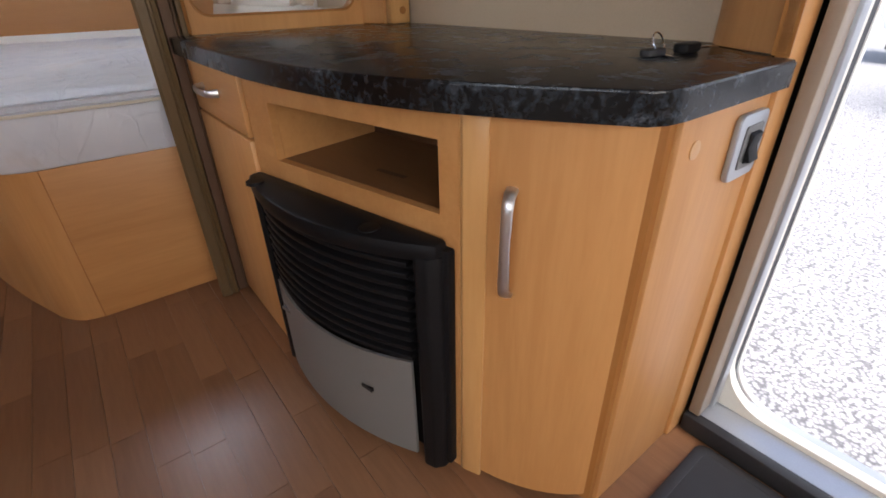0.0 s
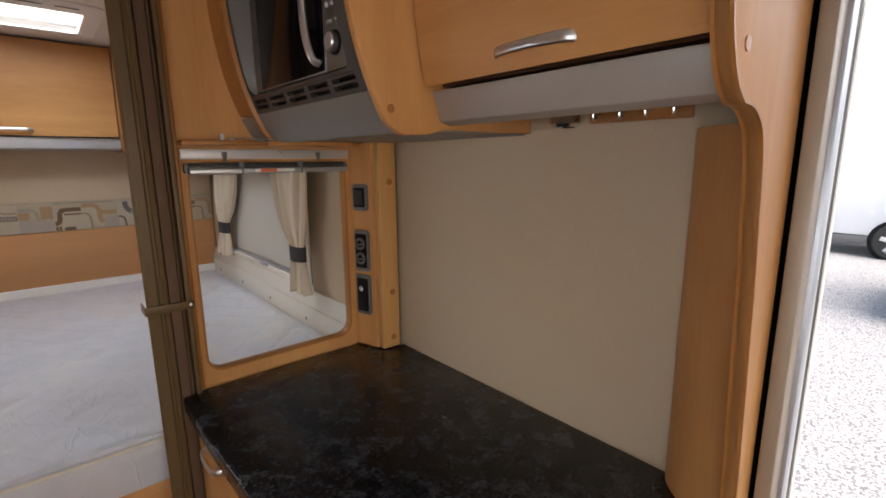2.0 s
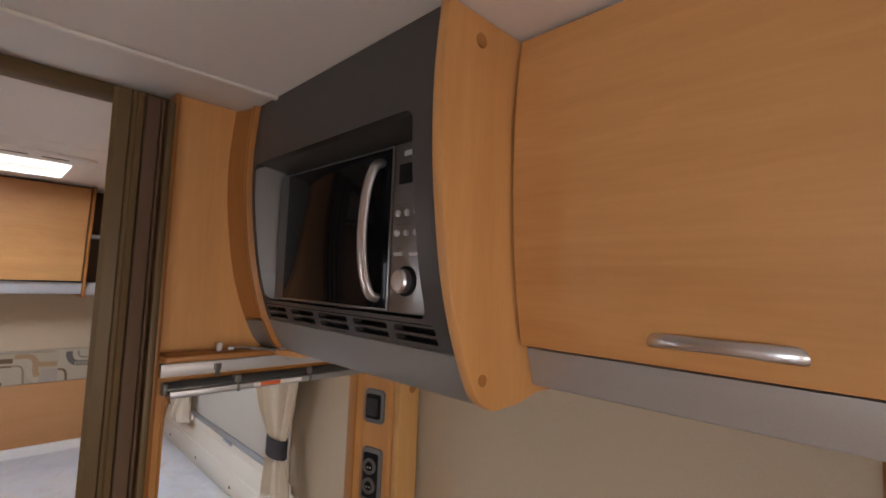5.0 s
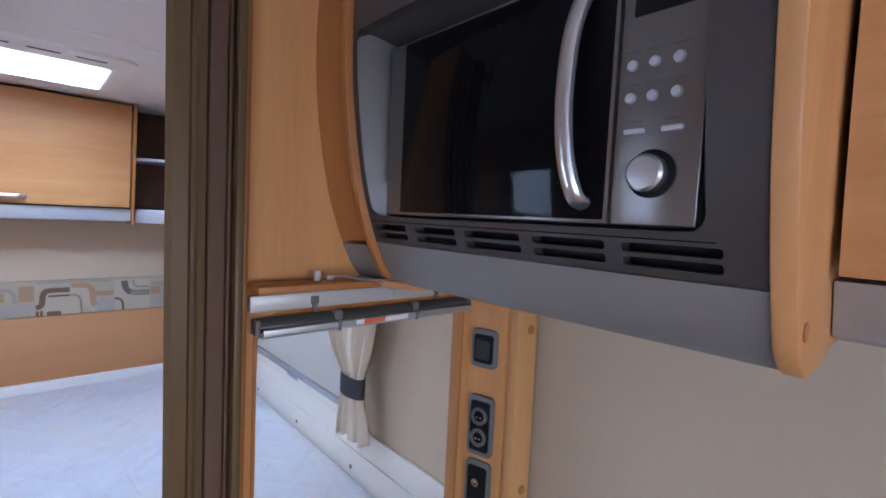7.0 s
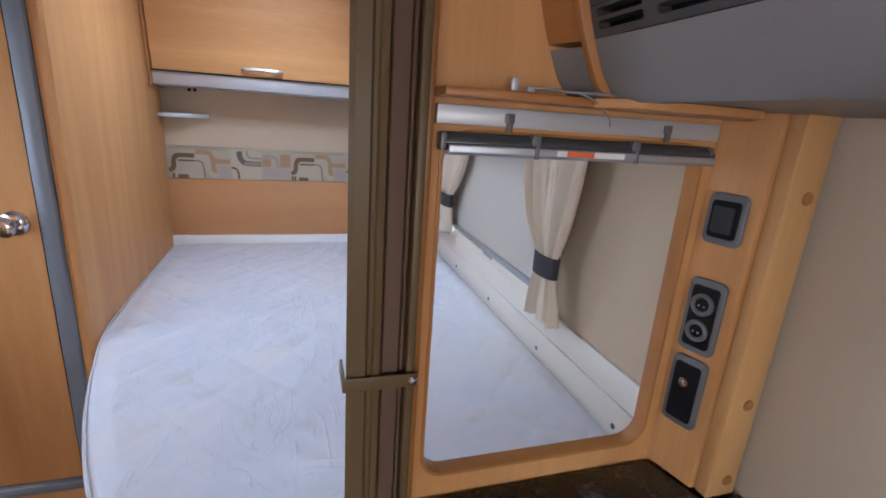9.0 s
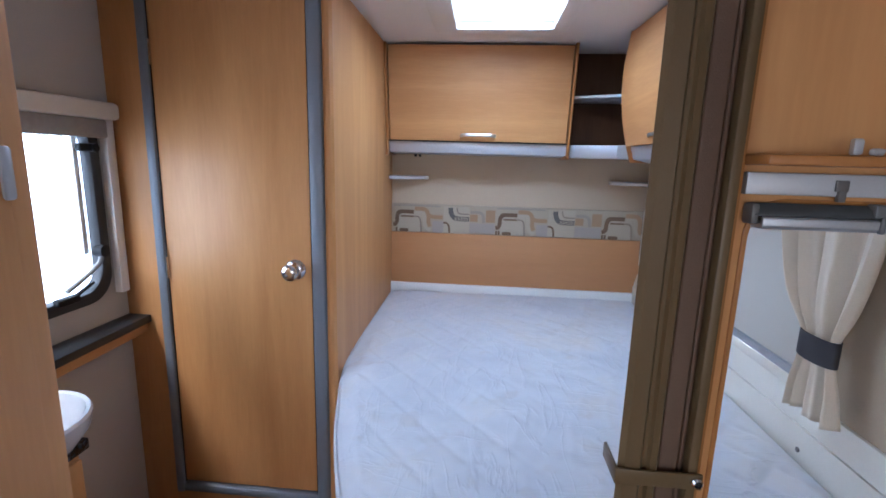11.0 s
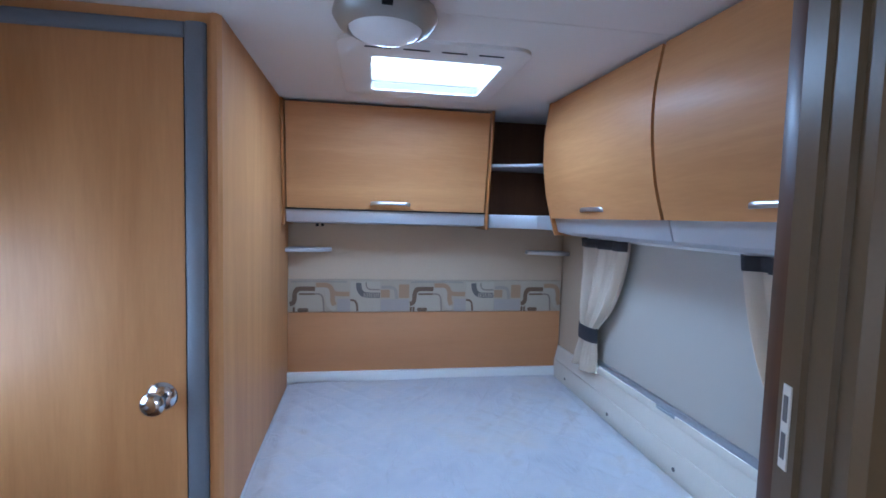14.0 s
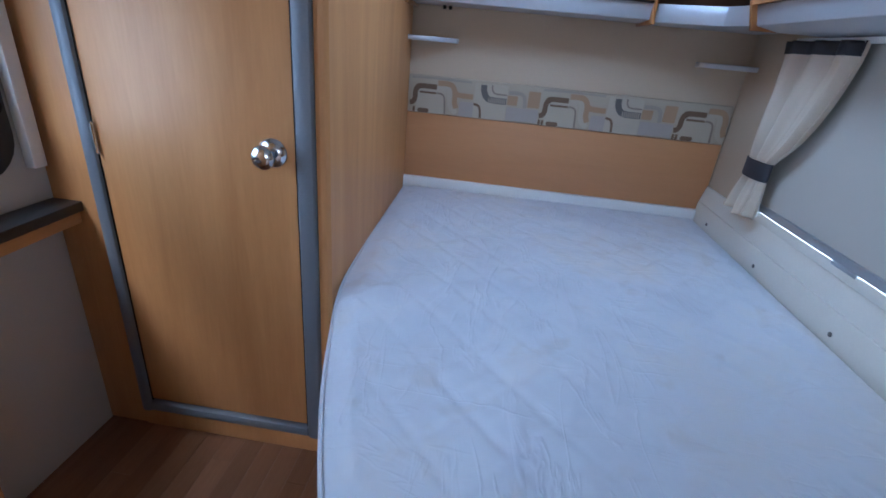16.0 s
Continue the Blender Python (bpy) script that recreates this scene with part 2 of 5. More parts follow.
def gravel_material():
    m, t, p = nodes_of("pale_gravel")
    mp = coords(t)
    v = add(t, "ShaderNodeTexVoronoi", Scale=62.0)
    n = add(t, "ShaderNodeTexNoise", Scale=0.5, Detail=4.0)
    for k in (v, n):
        t.links.new(mp.outputs[0], k.inputs["Vector"])
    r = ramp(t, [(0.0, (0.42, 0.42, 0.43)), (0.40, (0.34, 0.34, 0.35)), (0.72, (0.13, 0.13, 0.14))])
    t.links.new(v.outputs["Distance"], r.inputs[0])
    mx = t.nodes.new("ShaderNodeMix")
    mx.data_type, mx.blend_type = "RGBA", "MULTIPLY"
    mx.inputs[0].default_value = 0.85
    t.links.new(r.outputs[0], mx.inputs[6])
    gr = ramp(t, [(0.15, (0.72, 0.73, 0.75)), (0.6, (1, 1, 1))])
    t.links.new(v.outputs["Color"], gr.inputs[0])
    t.links.new(gr.outputs[0], mx.inputs[7])
    t.links.new(mx.outputs[2], p.inputs["Base Color"])
    p.inputs["Roughness"].default_value = 0.9
    inv = add(t, "ShaderNodeMath")
    inv.operation = "SUBTRACT"
    inv.inputs[0].default_value = 1.0
    t.links.new(v.outputs["Distance"], inv.inputs[1])
    bump_of(t, inv.outputs[0], p, 0.35, 0.006)
    return m


def glow(name, colour, strength):
    m, t, p = nodes_of(name)
    p.inputs["Base Color"].default_value = (*colour, 1)
    p.inputs["Emission Color"].default_value = (*colour, 1)
    p.inputs["Emission Strength"].default_value = strength
    return m


black.node_tree.nodes["Principled BSDF"].inputs["Specular IOR Level"].default_value = 0.14
champagne.node_tree.nodes["Principled BSDF"].inputs["Specular IOR Level"].default_value = 0.25
glass_black.node_tree.nodes["Principled BSDF"].inputs["Specular IOR Level"].default_value = 0.06
worktop_mat, ticking, gravel = worktop_material(), mattress_material(), gravel_material()
pane_mat, _t, _p = nodes_of("clear_glass")
_p.inputs["Transmission Weight"].default_value = 1.0
_p.inputs["Roughness"].default_value = 0.02
_p.inputs["IOR"].default_value = 1.1
lamp_silver = plain("lamp_silver", (0.34, 0.33, 0.295), 0.35, 0.4, grain=300, vary=0.05, bump=0.03)
opal = plain("opal_lens", (0.85, 0.85, 0.84), 0.3, grain=60, vary=0.02, bump=0.0)


# ---- building helpers ----
def thing(name, base, label, category, group=""):
    ob = new(name)
    ob.empty_display_size = 0.05
    ob.location = base
    return tagged(ob, label, category, group)


def place_of(ob):
    p = Vector(ob.location)
    while ob.parent:
        ob = ob.parent
        p += Vector(ob.location)
    return p


def part(name, bm, material, parent=None, label="", smooth=True):
    """Links a bmesh, drawn in world places, as one mesh under its thing."""
    if parent is not None:
        bmesh.ops.translate(bm, verts=bm.verts, vec=-place_of(parent))
    me = bpy.data.meshes.new(name)
    bmesh.ops.recalc_face_normals(bm, faces=bm.faces)
    bm.to_mesh(me)
    bm.free()
    me.materials.append(material)
    if smooth:
        me.shade_smooth()
        me.set_sharp_from_angle(angle=radians(32))
    ob = new(name, me)
    if parent is not None:
        ob.parent = parent
    if label:
        ob["label"] = label
    return ob


def setting(name, bm, material, label, category="", smooth=True):
    return tagged(part(name, bm, material, None, "", smooth), label, category, "", "structure")


def bevel(bm, width, segments=2):
    if width > 0:
        sharp = [e for e in bm.edges if len(e.link_faces) == 2 and e.calc_face_angle() > 0.6]
        bmesh.ops.bevel(bm, geom=sharp, offset=width, segments=segments, affect="EDGES", profile=0.5, clamp_overlap=True)
    return bm


def box(x0, x1, y0, y1, z0, z1, r=0.0, bm=None):
    own = bmesh.new()
    bmesh.ops.create_cube(own, size=1, matrix=Matrix.Translation(((x0 + x1) / 2, (y0 + y1) / 2, (z0 + z1) / 2)) @ Matrix.Diagonal((x1 - x0, y1 - y0, z1 - z0, 1)))
    bevel(own, r)
    if bm is None:
        return own
    me = bpy.data.meshes.new("tmp")
    own.to_mesh(me)
    own.free()
    bm.from_mesh(me)
    bpy.data.meshes.remove(me)
    return bm


def join(*many):
    out = bmesh.new()
    for b in many:
        me = bpy.data.meshes.new("tmp")
        b.to_mesh(me)
        b.free()
        out.from_mesh(me)
        bpy.data.meshes.remove(me)
    return out


def prism(points, axis, a, b, r=0.0, holes=()):
    """A flat outline pushed along one axis, from a to b. Outline pairs run over the two other axes in order."""
    def at(p, d):
        u, v = p
        return {"x": (d, u, v), "y": (u, d, v), "z": (u, v, d)}[axis]
    bm = bmesh.new()
    loops = []
    for pts in (points, *holes):
        vs = [bm.verts.new(at(p, a)) for p in pts]
        loops.append([bm.edges.new((vs[i], vs[(i + 1) % len(vs)])) for i in range(len(vs))])
    if holes:
        geom = bmesh.ops.triangle_fill(bm, edges=[e for l in loops for e in l], use_beauty=True)
        faces = [f for f in geom["geom"] if isinstance(f, bmesh.types.BMFace)]
    else:
        faces = [bm.faces.new([v for v in bm.verts])]
    out = bmesh.ops.extrude_face_region(bm, geom=faces)
    d = Vector(at((0, 0), b)) - Vector(at((0, 0), a))
    bmesh.ops.translate(bm, verts=[g for g in out["geom"] if isinstance(g, bmesh.types.BMVert)], vec=d)
    bmesh.ops.recalc_face_normals(bm, faces=bm.faces)
    return bevel(bm, r)


def rounded(u0, u1, v0, v1, r, n=6):
    """A rectangle with round corners, anticlockwise."""
    out = []
    for cu, cv, a0 in ((u1 - r, v1 - r, 0), (u0 + r, v1 - r, 90), (u0 + r, v0 + r, 180), (u1 - r, v0 + r, 270)):
        for i in range(n + 1):
            a = radians(a0 + 90 * i / n)
            out.append((cu + r * math.cos(a), cv + r * math.sin(a)))
    return out


def spline(points, n=6):
    """A smooth line through the points."""
    out = []
    P = [Vector(p) for p in points]
    for i in range(len(P) - 1):
        p0, p1, p2, p3 = P[max(0, i - 1)], P[i], P[i + 1], P[min(len(P) - 1, i + 2)]
        for k in range(n):
            t = k / n
            out.append(0.5 * ((2 * p1) + (p2 - p0) * t + (2 * p0 - 5 * p1 + 4 * p2 - p3) * t * t + (3 * p1 - p0 - 3 * p2 + p3) * t ** 3))
    out.append(P[-1])
    return out


def tube(points, radii, sides=10, flat=(1.0, 1.0), up=(0, 0, 1)):
    """A round bar along a line; radii is one number or one per point; flat squeezes it across."""
    P = [Vector(p) for p in points]
    if not hasattr(radii, "__len__"):
        radii = [radii] * len(P)
    bm = bmesh.new()
    rings = []
    for i, p in enumerate(P):
        d = (P[min(i + 1, len(P) - 1)] - P[max(i - 1, 0)]).normalized()
        u = Vector(up).cross(d)
        u = u.normalized() if u.length > 1e-4 else d.orthogonal().normalized()
        v = d.cross(u)
        rings.append([bm.verts.new(p + radii[i] * (flat[0] * math.cos(a) * u + flat[1] * math.sin(a) * v)) for a in (2 * math.pi * k / sides for k in range(sides))])
    for r0, r1 in zip(rings, rings[1:]):
        for k in range(sides):
            bm.faces.new((r0[k], r0[(k + 1) % sides], r1[(k + 1) % sides], r1[k]))
    bm.faces.new(rings[0][::-1])
    bm.faces.new(rings[-1])
    return bm


def lathe(profile, centre, axis="z", sides=28):
    """A profile of (radius, height) turned round an axis through centre."""
    bm = bmesh.new()
    rings = []
    for r, h in profile:
        ring = []
        for k in range(sides):
            a = 2 * math.pi * k / sides
            u, v = r * math.cos(a), r * math.sin(a)
            ring.append(bm.verts.new(Vector(centre) + Vector({"z": (u, v, h), "y": (u, h, v), "x": (h, u, v)}[axis])))
        rings.append(ring)
    for r0, r1 in zip(rings, rings[1:]):
        for k in range(sides):
            bm.faces.new((r0[k], r0[(k + 1) % sides], r1[(k + 1) % sides], r1[k]))
    for ring in (rings[0], rings[-1]):
        bm.faces.new(ring)
    bmesh.ops.remove_doubles(bm, verts=bm.verts, dist=1e-5)
    return bm


def sheet(profile, axis, a, b, thick, steps=1):
    """A bent board: a profile line (pairs) given thickness to its inside and pushed along one axis."""
    pts = [Vector(p) for p in profile]
    inner = []
    for i, p in enumerate(pts):
        d = pts[min(i + 1, len(pts) - 1)] - pts[max(i - 1, 0)]
        n = Vector((-d.y, d.x)).normalized()
        inner.append(p + n * thick)
    return prism([tuple(p) for p in pts] + [tuple(p) for p in inner[::-1]], axis, a, b)


# ---- the shell ----
WALL_R, WALL_L, REAR, FRONT = 0.93, -1.30, 3.66, -1.7
LINE = 0.905  # lining board behind the sideboard


def roof(y):
    """Height of the ceiling, which climbs gently over the bed."""
    return 1.921 + 0.029 * max(0.0, y - 1.45)


def to_roof(bm, z0, z1, gap):
    """Stretches what lies above z0 so that z1 meets the ceiling."""
    for v in bm.verts:
        if v.co.z > z0:
            v.co.z = z0 + (v.co.z - z0) * (roof(v.co.y) - gap - z0) / (z1 - z0)
    return bm


# floor: a bed board, the planks lie on it
floor = setting("floor", box(WALL_L - 0.04, WALL_R + 0.0, FRONT - 0.04, REAR + 0.04, -0.06, -0.004), laminate, "brown wood-strip laminate floor, worn and glossy", "floor", False)
ceiling_bm = prism([(WALL_L - 0.04, FRONT - 0.04), (WALL_R + 0.04, FRONT - 0.04), (WALL_R + 0.04, REAR + 0.04), (WALL_L - 0.04, REAR + 0.04)], "z", 0.0, 0.06,
                   holes=[[(-0.14, 2.66), (-0.14, 3.03), (0.265, 3.03), (0.265, 2.66)]])
bmesh.ops.bisect_plane(ceiling_bm, geom=ceiling_bm.verts[:] + ceiling_bm.edges[:] + ceiling_bm.faces[:], plane_co=(0, 1.45, 0), plane_no=(0, 1, 0))
for v in ceiling_bm.verts:
    v.co.z += roof(v.co.y)
ceiling = setting("ceiling", ceiling_bm, roofing, "off-white smooth caravan ceiling board", "ceiling", False)


def wall(name, axis, a, b, u0, u1, label, holes=(), mat=liner):
    return setting(name, prism([(u0, -0.06), (u1, -0.06), (u1, 1.995 if axis == "x" else roof(a) + 0.02), (u0, 1.93 if axis == "x" else roof(a) + 0.02)], axis, a, b, holes=holes), mat, label, "wall", False)


DOOR_HOLE = rounded(-0.29, 0.337, 0.02, 1.735, 0.09)
BED_WINDOW = rounded(2.16, 3.20, 0.797, 1.42, 0.02)
wall_east = wall("wall_east", "x", WALL_R, WALL_R + 0.035, FRONT - 0.04, REAR + 0.04, "beige fabric-lined caravan side wall with door opening", [DOOR_HOLE, BED_WINDOW])
LEFT_WINDOW = rounded(1.62, 2.40, 0.90, 1.50, 0.09)
wall_west = wall("wall_west", "x", WALL_L - 0.035, WALL_L, FRONT - 0.04, REAR + 0.04, "grey-beige lined side wall behind the vanity", [LEFT_WINDOW, rounded(-1.3, 0.3, 0.9, 1.5, 0.08)], liner_grey)
wall_north = wall("wall_north", "y", REAR, REAR + 0.035, WALL_L, WALL_R, "beige lined wall above the bed head")
wall_south = wall("wall_south", "y", FRONT - 0.035, FRONT, WALL_L, WALL_R, "plain lined end wall", [rounded(-0.95, 0.6, 0.85, 1.55, 0.08)])

# kitchen lining panel
setting("wall_panel", box(LINE, WALL_R - 0.002, 0.385, 1.42, 0.70, 1.479), liner, "plain beige wall lining above the worktop", "wall", False)

# daylight at the openings
window_light("front_window_light", (-0.15, FRONT - 0.02, 1.15), (-0.15, -0.44, 0.20), 1.5, 0.60, 6.0, (1, 0.92, 0.82)).data.spread = radians(120)
window_light("side_window_light", (WALL_L - 0.02, -0.5, 1.2), (0.5, -0.4, 0.7), 1.5, 0.58, 1.1, (1, 0.93, 0.84))
window_light("vanity_window_light", (WALL_L - 0.015, 2.0, 1.2), (0, 2.05, 1.25), 0.70, 0.55, 0.75, (0.80, 0.90, 1.0))
window_light("bed_window_light", (0.958, 2.68, 1.10), (0.0, 2.68, 1.10), 1.0, 0.58, 7.0, (0.86, 0.93, 1.0))
window_light("rooflight_light", (0.062, 2.845, roof(2.85) - 0.012), (0.062, 2.845, 0), 0.385, 0.35, 3.2, (0.66, 0.81, 1.0))


# ---- rooflight and ceiling ----
def rooflight():
    top = roof(2.85) + 0.002
    th = thing("rooflight", (0.06, 2.85, top), "white framed rooflight with a bright pane", "rooflight")
    part("frame", prism(rounded(-0.235, 0.325, 2.52, 3.12, 0.06), "z", top - 0.022, top - 0.001, 0.006, holes=[rounded(-0.14, 0.265, 2.66, 3.03, 0.02)]), roofing, th)
    part("shaft", prism(rounded(-0.145, 0.27, 2.655, 3.035, 0.02), "z", top - 0.02, top + 0.06, 0, holes=[rounded(-0.138, 0.263, 2.662, 3.028, 0.02)]), white, th)
    part("blind_bar", box(-0.138, 0.263, 3.0, 3.012, top + 0.004, top + 0.014, 0.002), white, th)
    part("pane", box(-0.15, 0.275, 2.65, 3.04, top + 0.062, top + 0.068), glow("sky_lit_dome", (0.93, 0.97, 1.0), 1.2), th, "sky-lit translucent dome")
    for x in (-0.16, -0.05, 0.06, 0.17):
        part("slot", box(x, x + 0.075, 2.575, 2.583, top - 0.0235, top - 0.0215), black, th)


def dome_lamp():
    top = roof(2.35)
    c = (-0.108, 2.35, 0)
    th = thing("ceiling_lamp", (c[0], c[1], top), "round silver-rimmed ceiling lamp with opal dome, off", "lamp")
    part("rim", lathe([(0.085, top - 0.001), (0.118, top - 0.004), (0.122, top - 0.02), (0.108, top - 0.042), (0.088, top - 0.052), (0.084, top - 0.045)], c), lamp_silver, th, "silver metal rim")
    part("dome", lathe([(0.086, top - 0.044), (0.078, top - 0.056), (0.055, top - 0.067), (0.025, top - 0.073), (0.001, top - 0.074)], c), opal, th, "opal dome")
    part("switch", box(c[0] - 0.012, c[0] + 0.012, c[1] - 0.121, c[1] - 0.108, top - 0.038, top - 0.022, 0.002), black, th)


rooflight()
dome_lamp()
setting("trim", box(-0.9, 0.455, 1.36, 1.375, roof(1.4) - 0.008, roof(1.4) - 0.001, 0.003), roofing, "white ceiling joint strip", "trim")
setting("trim", box(-1.26, 0.61, 2.335, 2.346, roof(2.34) - 0.0012, roof(2.34) + 0.002, 0.0004), roofing, "white ceiling joint strip", "trim")
setting("trim", box(-0.75, 0.31, 1.565, 1.61, roof(1.58) - 0.028, roof(1.56) - 0.001, 0.004), champagne, "champagne ceiling track of the folding door", "trim")
setting("trim", box(0.845, 0.905, -0.9, 0.352, 1.862, 1.920, 0.008), beech_y, "beech batten over the entrance door", "trim")
setting("trim", to_roof(box(-1.297, -1.27, 0.3, 2.46, 1.927, 1.95, 0.006), 1.85, 1.95, 0.001), edging, "beech cornice strip under the ceiling", "trim")


# ---- washroom ----
YW = 2.47
XC = -0.505
WT = roof(YW) - 0.001
setting("wall_washroom", join(box(WALL_L, -1.165, YW, YW + 0.03, 0, WT, 0.004),
                              box(-0.536, XC - 0.02, YW, YW + 0.03, 0, WT, 0.0),
                              box(-1.165, -0.536, YW + 0.004, YW + 0.03, 1.923, WT, 0), box(-1.165, -0.536, YW - 0.004, YW + 0.03, 0, 0.068, 0.003)), beech_z, "beech veneer washroom wall round the door", "wall")
setting("wall_washroom_side", to_roof(prism([(XC - 0.02, YW - 0.004), (XC - 0.008, YW), (XC, YW + 0.012), (XC - 0.037, REAR), (XC - 0.06, REAR), (XC - 0.03, YW + 0.03)], "z", 0, 1.95), 1.5, 1.95, 0.0005), beech_z, "beech veneer wall beside the bed", "wall")


def washroom_door():
    d = tagged(part("door_1", box(-1.126, -0.589, YW - 0.002, YW + 0.026, 0.115, 1.888, 0.003), beech_z), "closed beech washroom door in a grey frame", "door", "", "structure")
    stile = [(0, YW + 0.028), (0, YW - 0.006), (0.004, YW - 0.012), (0.012, YW - 0.015), (0.024, YW - 0.015), (0.033, YW - 0.011), (0.037, YW - 0.004), (0.037, YW + 0.028)]
    for x, s in ((-1.164, 1), (-0.537, -1.34)):
        part("door_frame", prism([(x + s * u, v) for u, v in stile], "z", 0.07, 1.922), frame_grey, d, "grey aluminium door frame")
    for z, s in ((0.07, 1), (1.922, -1)):
        part("door_frame", prism([(v, z + s * u) for u, v in stile], "x", -1.128, -0.586), frame_grey, d, "grey aluminium door frame")
    for x in (-1.1268, -0.5888):
        part("gasket", box(x, x + 0.0022, YW - 0.005, YW + 0.02, 0.11, 1.887), black, d)
    part("knob", lathe([(0.001, -0.066), (0.012, -0.0655), (0.022, -0.063), (0.029, -0.056), (0.030, -0.050), (0.026, -0.042), (0.014, -0.036), (0.012, -0.016), (0.024, -0.013), (0.034, -0.008), (0.038, -0.002), (0.038, 0.0)], (-0.648, YW - 0.002, 0.998), "y", 32), chrome, d, "round polished steel knob")
    for z in (0.985, 1.72):
        part("hinge", tube([(-1.123, YW - 0.008, z - 0.04), (-1.123, YW - 0.008, z + 0.04)], 0.005, 8), chrome, d)


washroom_door()


# ---- bed ----
EDGE = [(-0.105, 1.625), (-0.155, 1.64), (-0.20, 1.69), (-0.232, 1.76), (-0.29, 1.90), (-0.36, 2.10), (-0.42, 2.30), (-0.48, 2.47)]


def bed():
    th = thing("bed", (0.3, 2.6, 0), "fixed caravan bed with a beech base", "bed")
    front = spline(EDGE, 5)
    ring = [(p.x, p.y) for p in front]
    part("base_front", box(-0.104, 0.925, 1.622, 1.640, 0, 0.452, 0.002), beech_x, th, "beech base front panel")
    part("base_corner", sheet(ring[::-1], "z", 0, 0.452, 0.018), beech_z, th, "curved beech corner panel")
    part("joint", box(-0.106, -0.103, 1.6205, 1.6225, 0, 0.452), edging, th)
    part("bed_board", prism([(0.925, 1.645)] + [(0.925, 3.64), (-0.53, 3.64), (-0.50, 2.49)] + [(x + 0.03, y + 0.02) for x, y in ring[::-1]], "z", 0.435, 0.4515), beech_x, th)


def mattress():
    th = thing("mattress", (0.3, 2.6, 0.453), "white quilted mattress, creased and faintly stained, on the bed base", "mattress")
    e = [(-0.12, 1.612), (-0.17, 1.632), (-0.215, 1.68), (-0.26, 1.77), (-0.318, 1.90), (-0.39, 2.10), (-0.445, 2.30), (-0.495, 2.52), (-0.512, 2.75), (-0.52, 3.1), (-0.528, 3.60)]
    left = spline(e, 6)
    ring = [(0.6, 1.608), (0.893, 1.608), (0.894, 2.4), (0.894, 3.635), (0.2, 3.64)]
    outline = [Vector((p.x, p.y)) for p in left[::-1]] + [Vector((0.1, 1.608))] + [Vector(p) for p in ring]
    # rings from the side up and over the rim into the top
    cx = Vector((0.22, 2.66))

    def body(z0, z1, r, top_z, bulge):
        bm = bmesh.new()
        prof = [(r, z0), (r * 0.3, z0 + r * 0.3), (0, z0 + r), (-bulge, (z0 + z1) / 2), (0, z1 - r), (r * 0.3, z1 - r * 0.3), (r, z1)]
        n = len(outline)
        loops = []
        for inset, z in prof:
            loop = []
            for i, p in enumerate(outline):
                d = (outline[(i + 1) % n] - outline[i - 1]).normalized()
                nrm = Vector((-d.y, d.x))
                if nrm.dot(cx - p) < 0:
                    nrm = -nrm
                q = p + nrm * inset
                loop.append(bm.verts.new((q.x, q.y, z + 0.004 * noise.noise((q.x * 6, q.y * 6, z * 9)))))
            loops.append(loop)
        for a, b in zip(loops, loops[1:]):
            for i in range(n):
                bm.faces.new((a[i], a[(i + 1) % n], b[(i + 1) % n], b[i]))
        bm.faces.new(loops[0])
        top = bm.faces.new(loops[-1])
        return bm, top

    bm, top = body(0.453, 0.585, 0.012, 0.585, 0.004)
    part("side_border", bm, ticking, th)
    bm, top = body(0.585, 0.609, 0.014, 0.609, 0.006)
    bmesh.ops.triangulate(bm, faces=[top])
    part("top_panel", bm, ticking, th)
    # creased top cover: a fine grid cut to the outline
    top_bm = bmesh.new()
    nx, ny = 150, 200
    grid = {}
    pts = [(p.x, p.y) for p in outline]
    for j in range(ny + 1):
        y = 1.632 + (3.612 - 1.632) * j / ny
        xs = []
        for i in range(len(pts)):
            (x0, y0), (x1, y1) = pts[i - 1], pts[i]
            if (y0 > y) != (y1 > y):
                xs.append((x1 - x0) * (y - y0) / (y1 - y0) + x0)
        a, b = min(xs) + 0.02, max(xs) - 0.02
        for i in range(nx + 1):
            x = a + (b - a) * i / nx
            rim = min(i, nx - i, j, ny - j) / 5
            seam = 0.0
            for s in (1.0, -1.0):
                q = (x * 0.85 * s + y * 0.75 + 0.006 * noise.noise((x * 5, y * 5, s))) / 0.150
                seam = max(seam, math.exp(-(((q - round(q)) * 0.150) / 0.011) ** 2))
            fade = 0.12 + 0.88 * max(0.0, min(1.0, 0.5 + 1.4 * noise.noise((x * 1.7, y * 1.7, 11))))
            w = noise.noise((x * 3.0, y * 3.0, 0)) * 0.006 + noise.noise((x * 7 + y * 3, y * 13, 4)) * 0.0032
            crease = (1 - abs(noise.noise((x * 3 + y * 2.5, x * 9 - y * 6, 7)))) ** 6 * 0.0035
            side = max(0.0, min(1.0, (x - 0.45) / 0.35)) * max(0.0, min(1.0, (3.5 - y) / 1.0))
            fade = min(1.0, fade + 0.6 * side)
            h = 0.6100 + 0.005 * (1 - side) * min(1, rim) + min(1, rim) * (0.004 + 0.0055 * fade * (1 - seam) + 1.2 * w + crease)
            grid[i, j] = top_bm.verts.new((x, y, h))
    for j in range(ny):
        for i in range(nx):
            top_bm.faces.new((grid[i, j], grid[i + 1, j], grid[i + 1, j + 1], grid[i, j + 1]))
    part("quilt_cover", top_bm, ticking, th, "creased quilted top cover")
    # piping round the rim
    part("piping", tube([(p.x, p.y, 0.587) for p in outline[:len(left) + 2]], 0.0045, 6), cream, th)
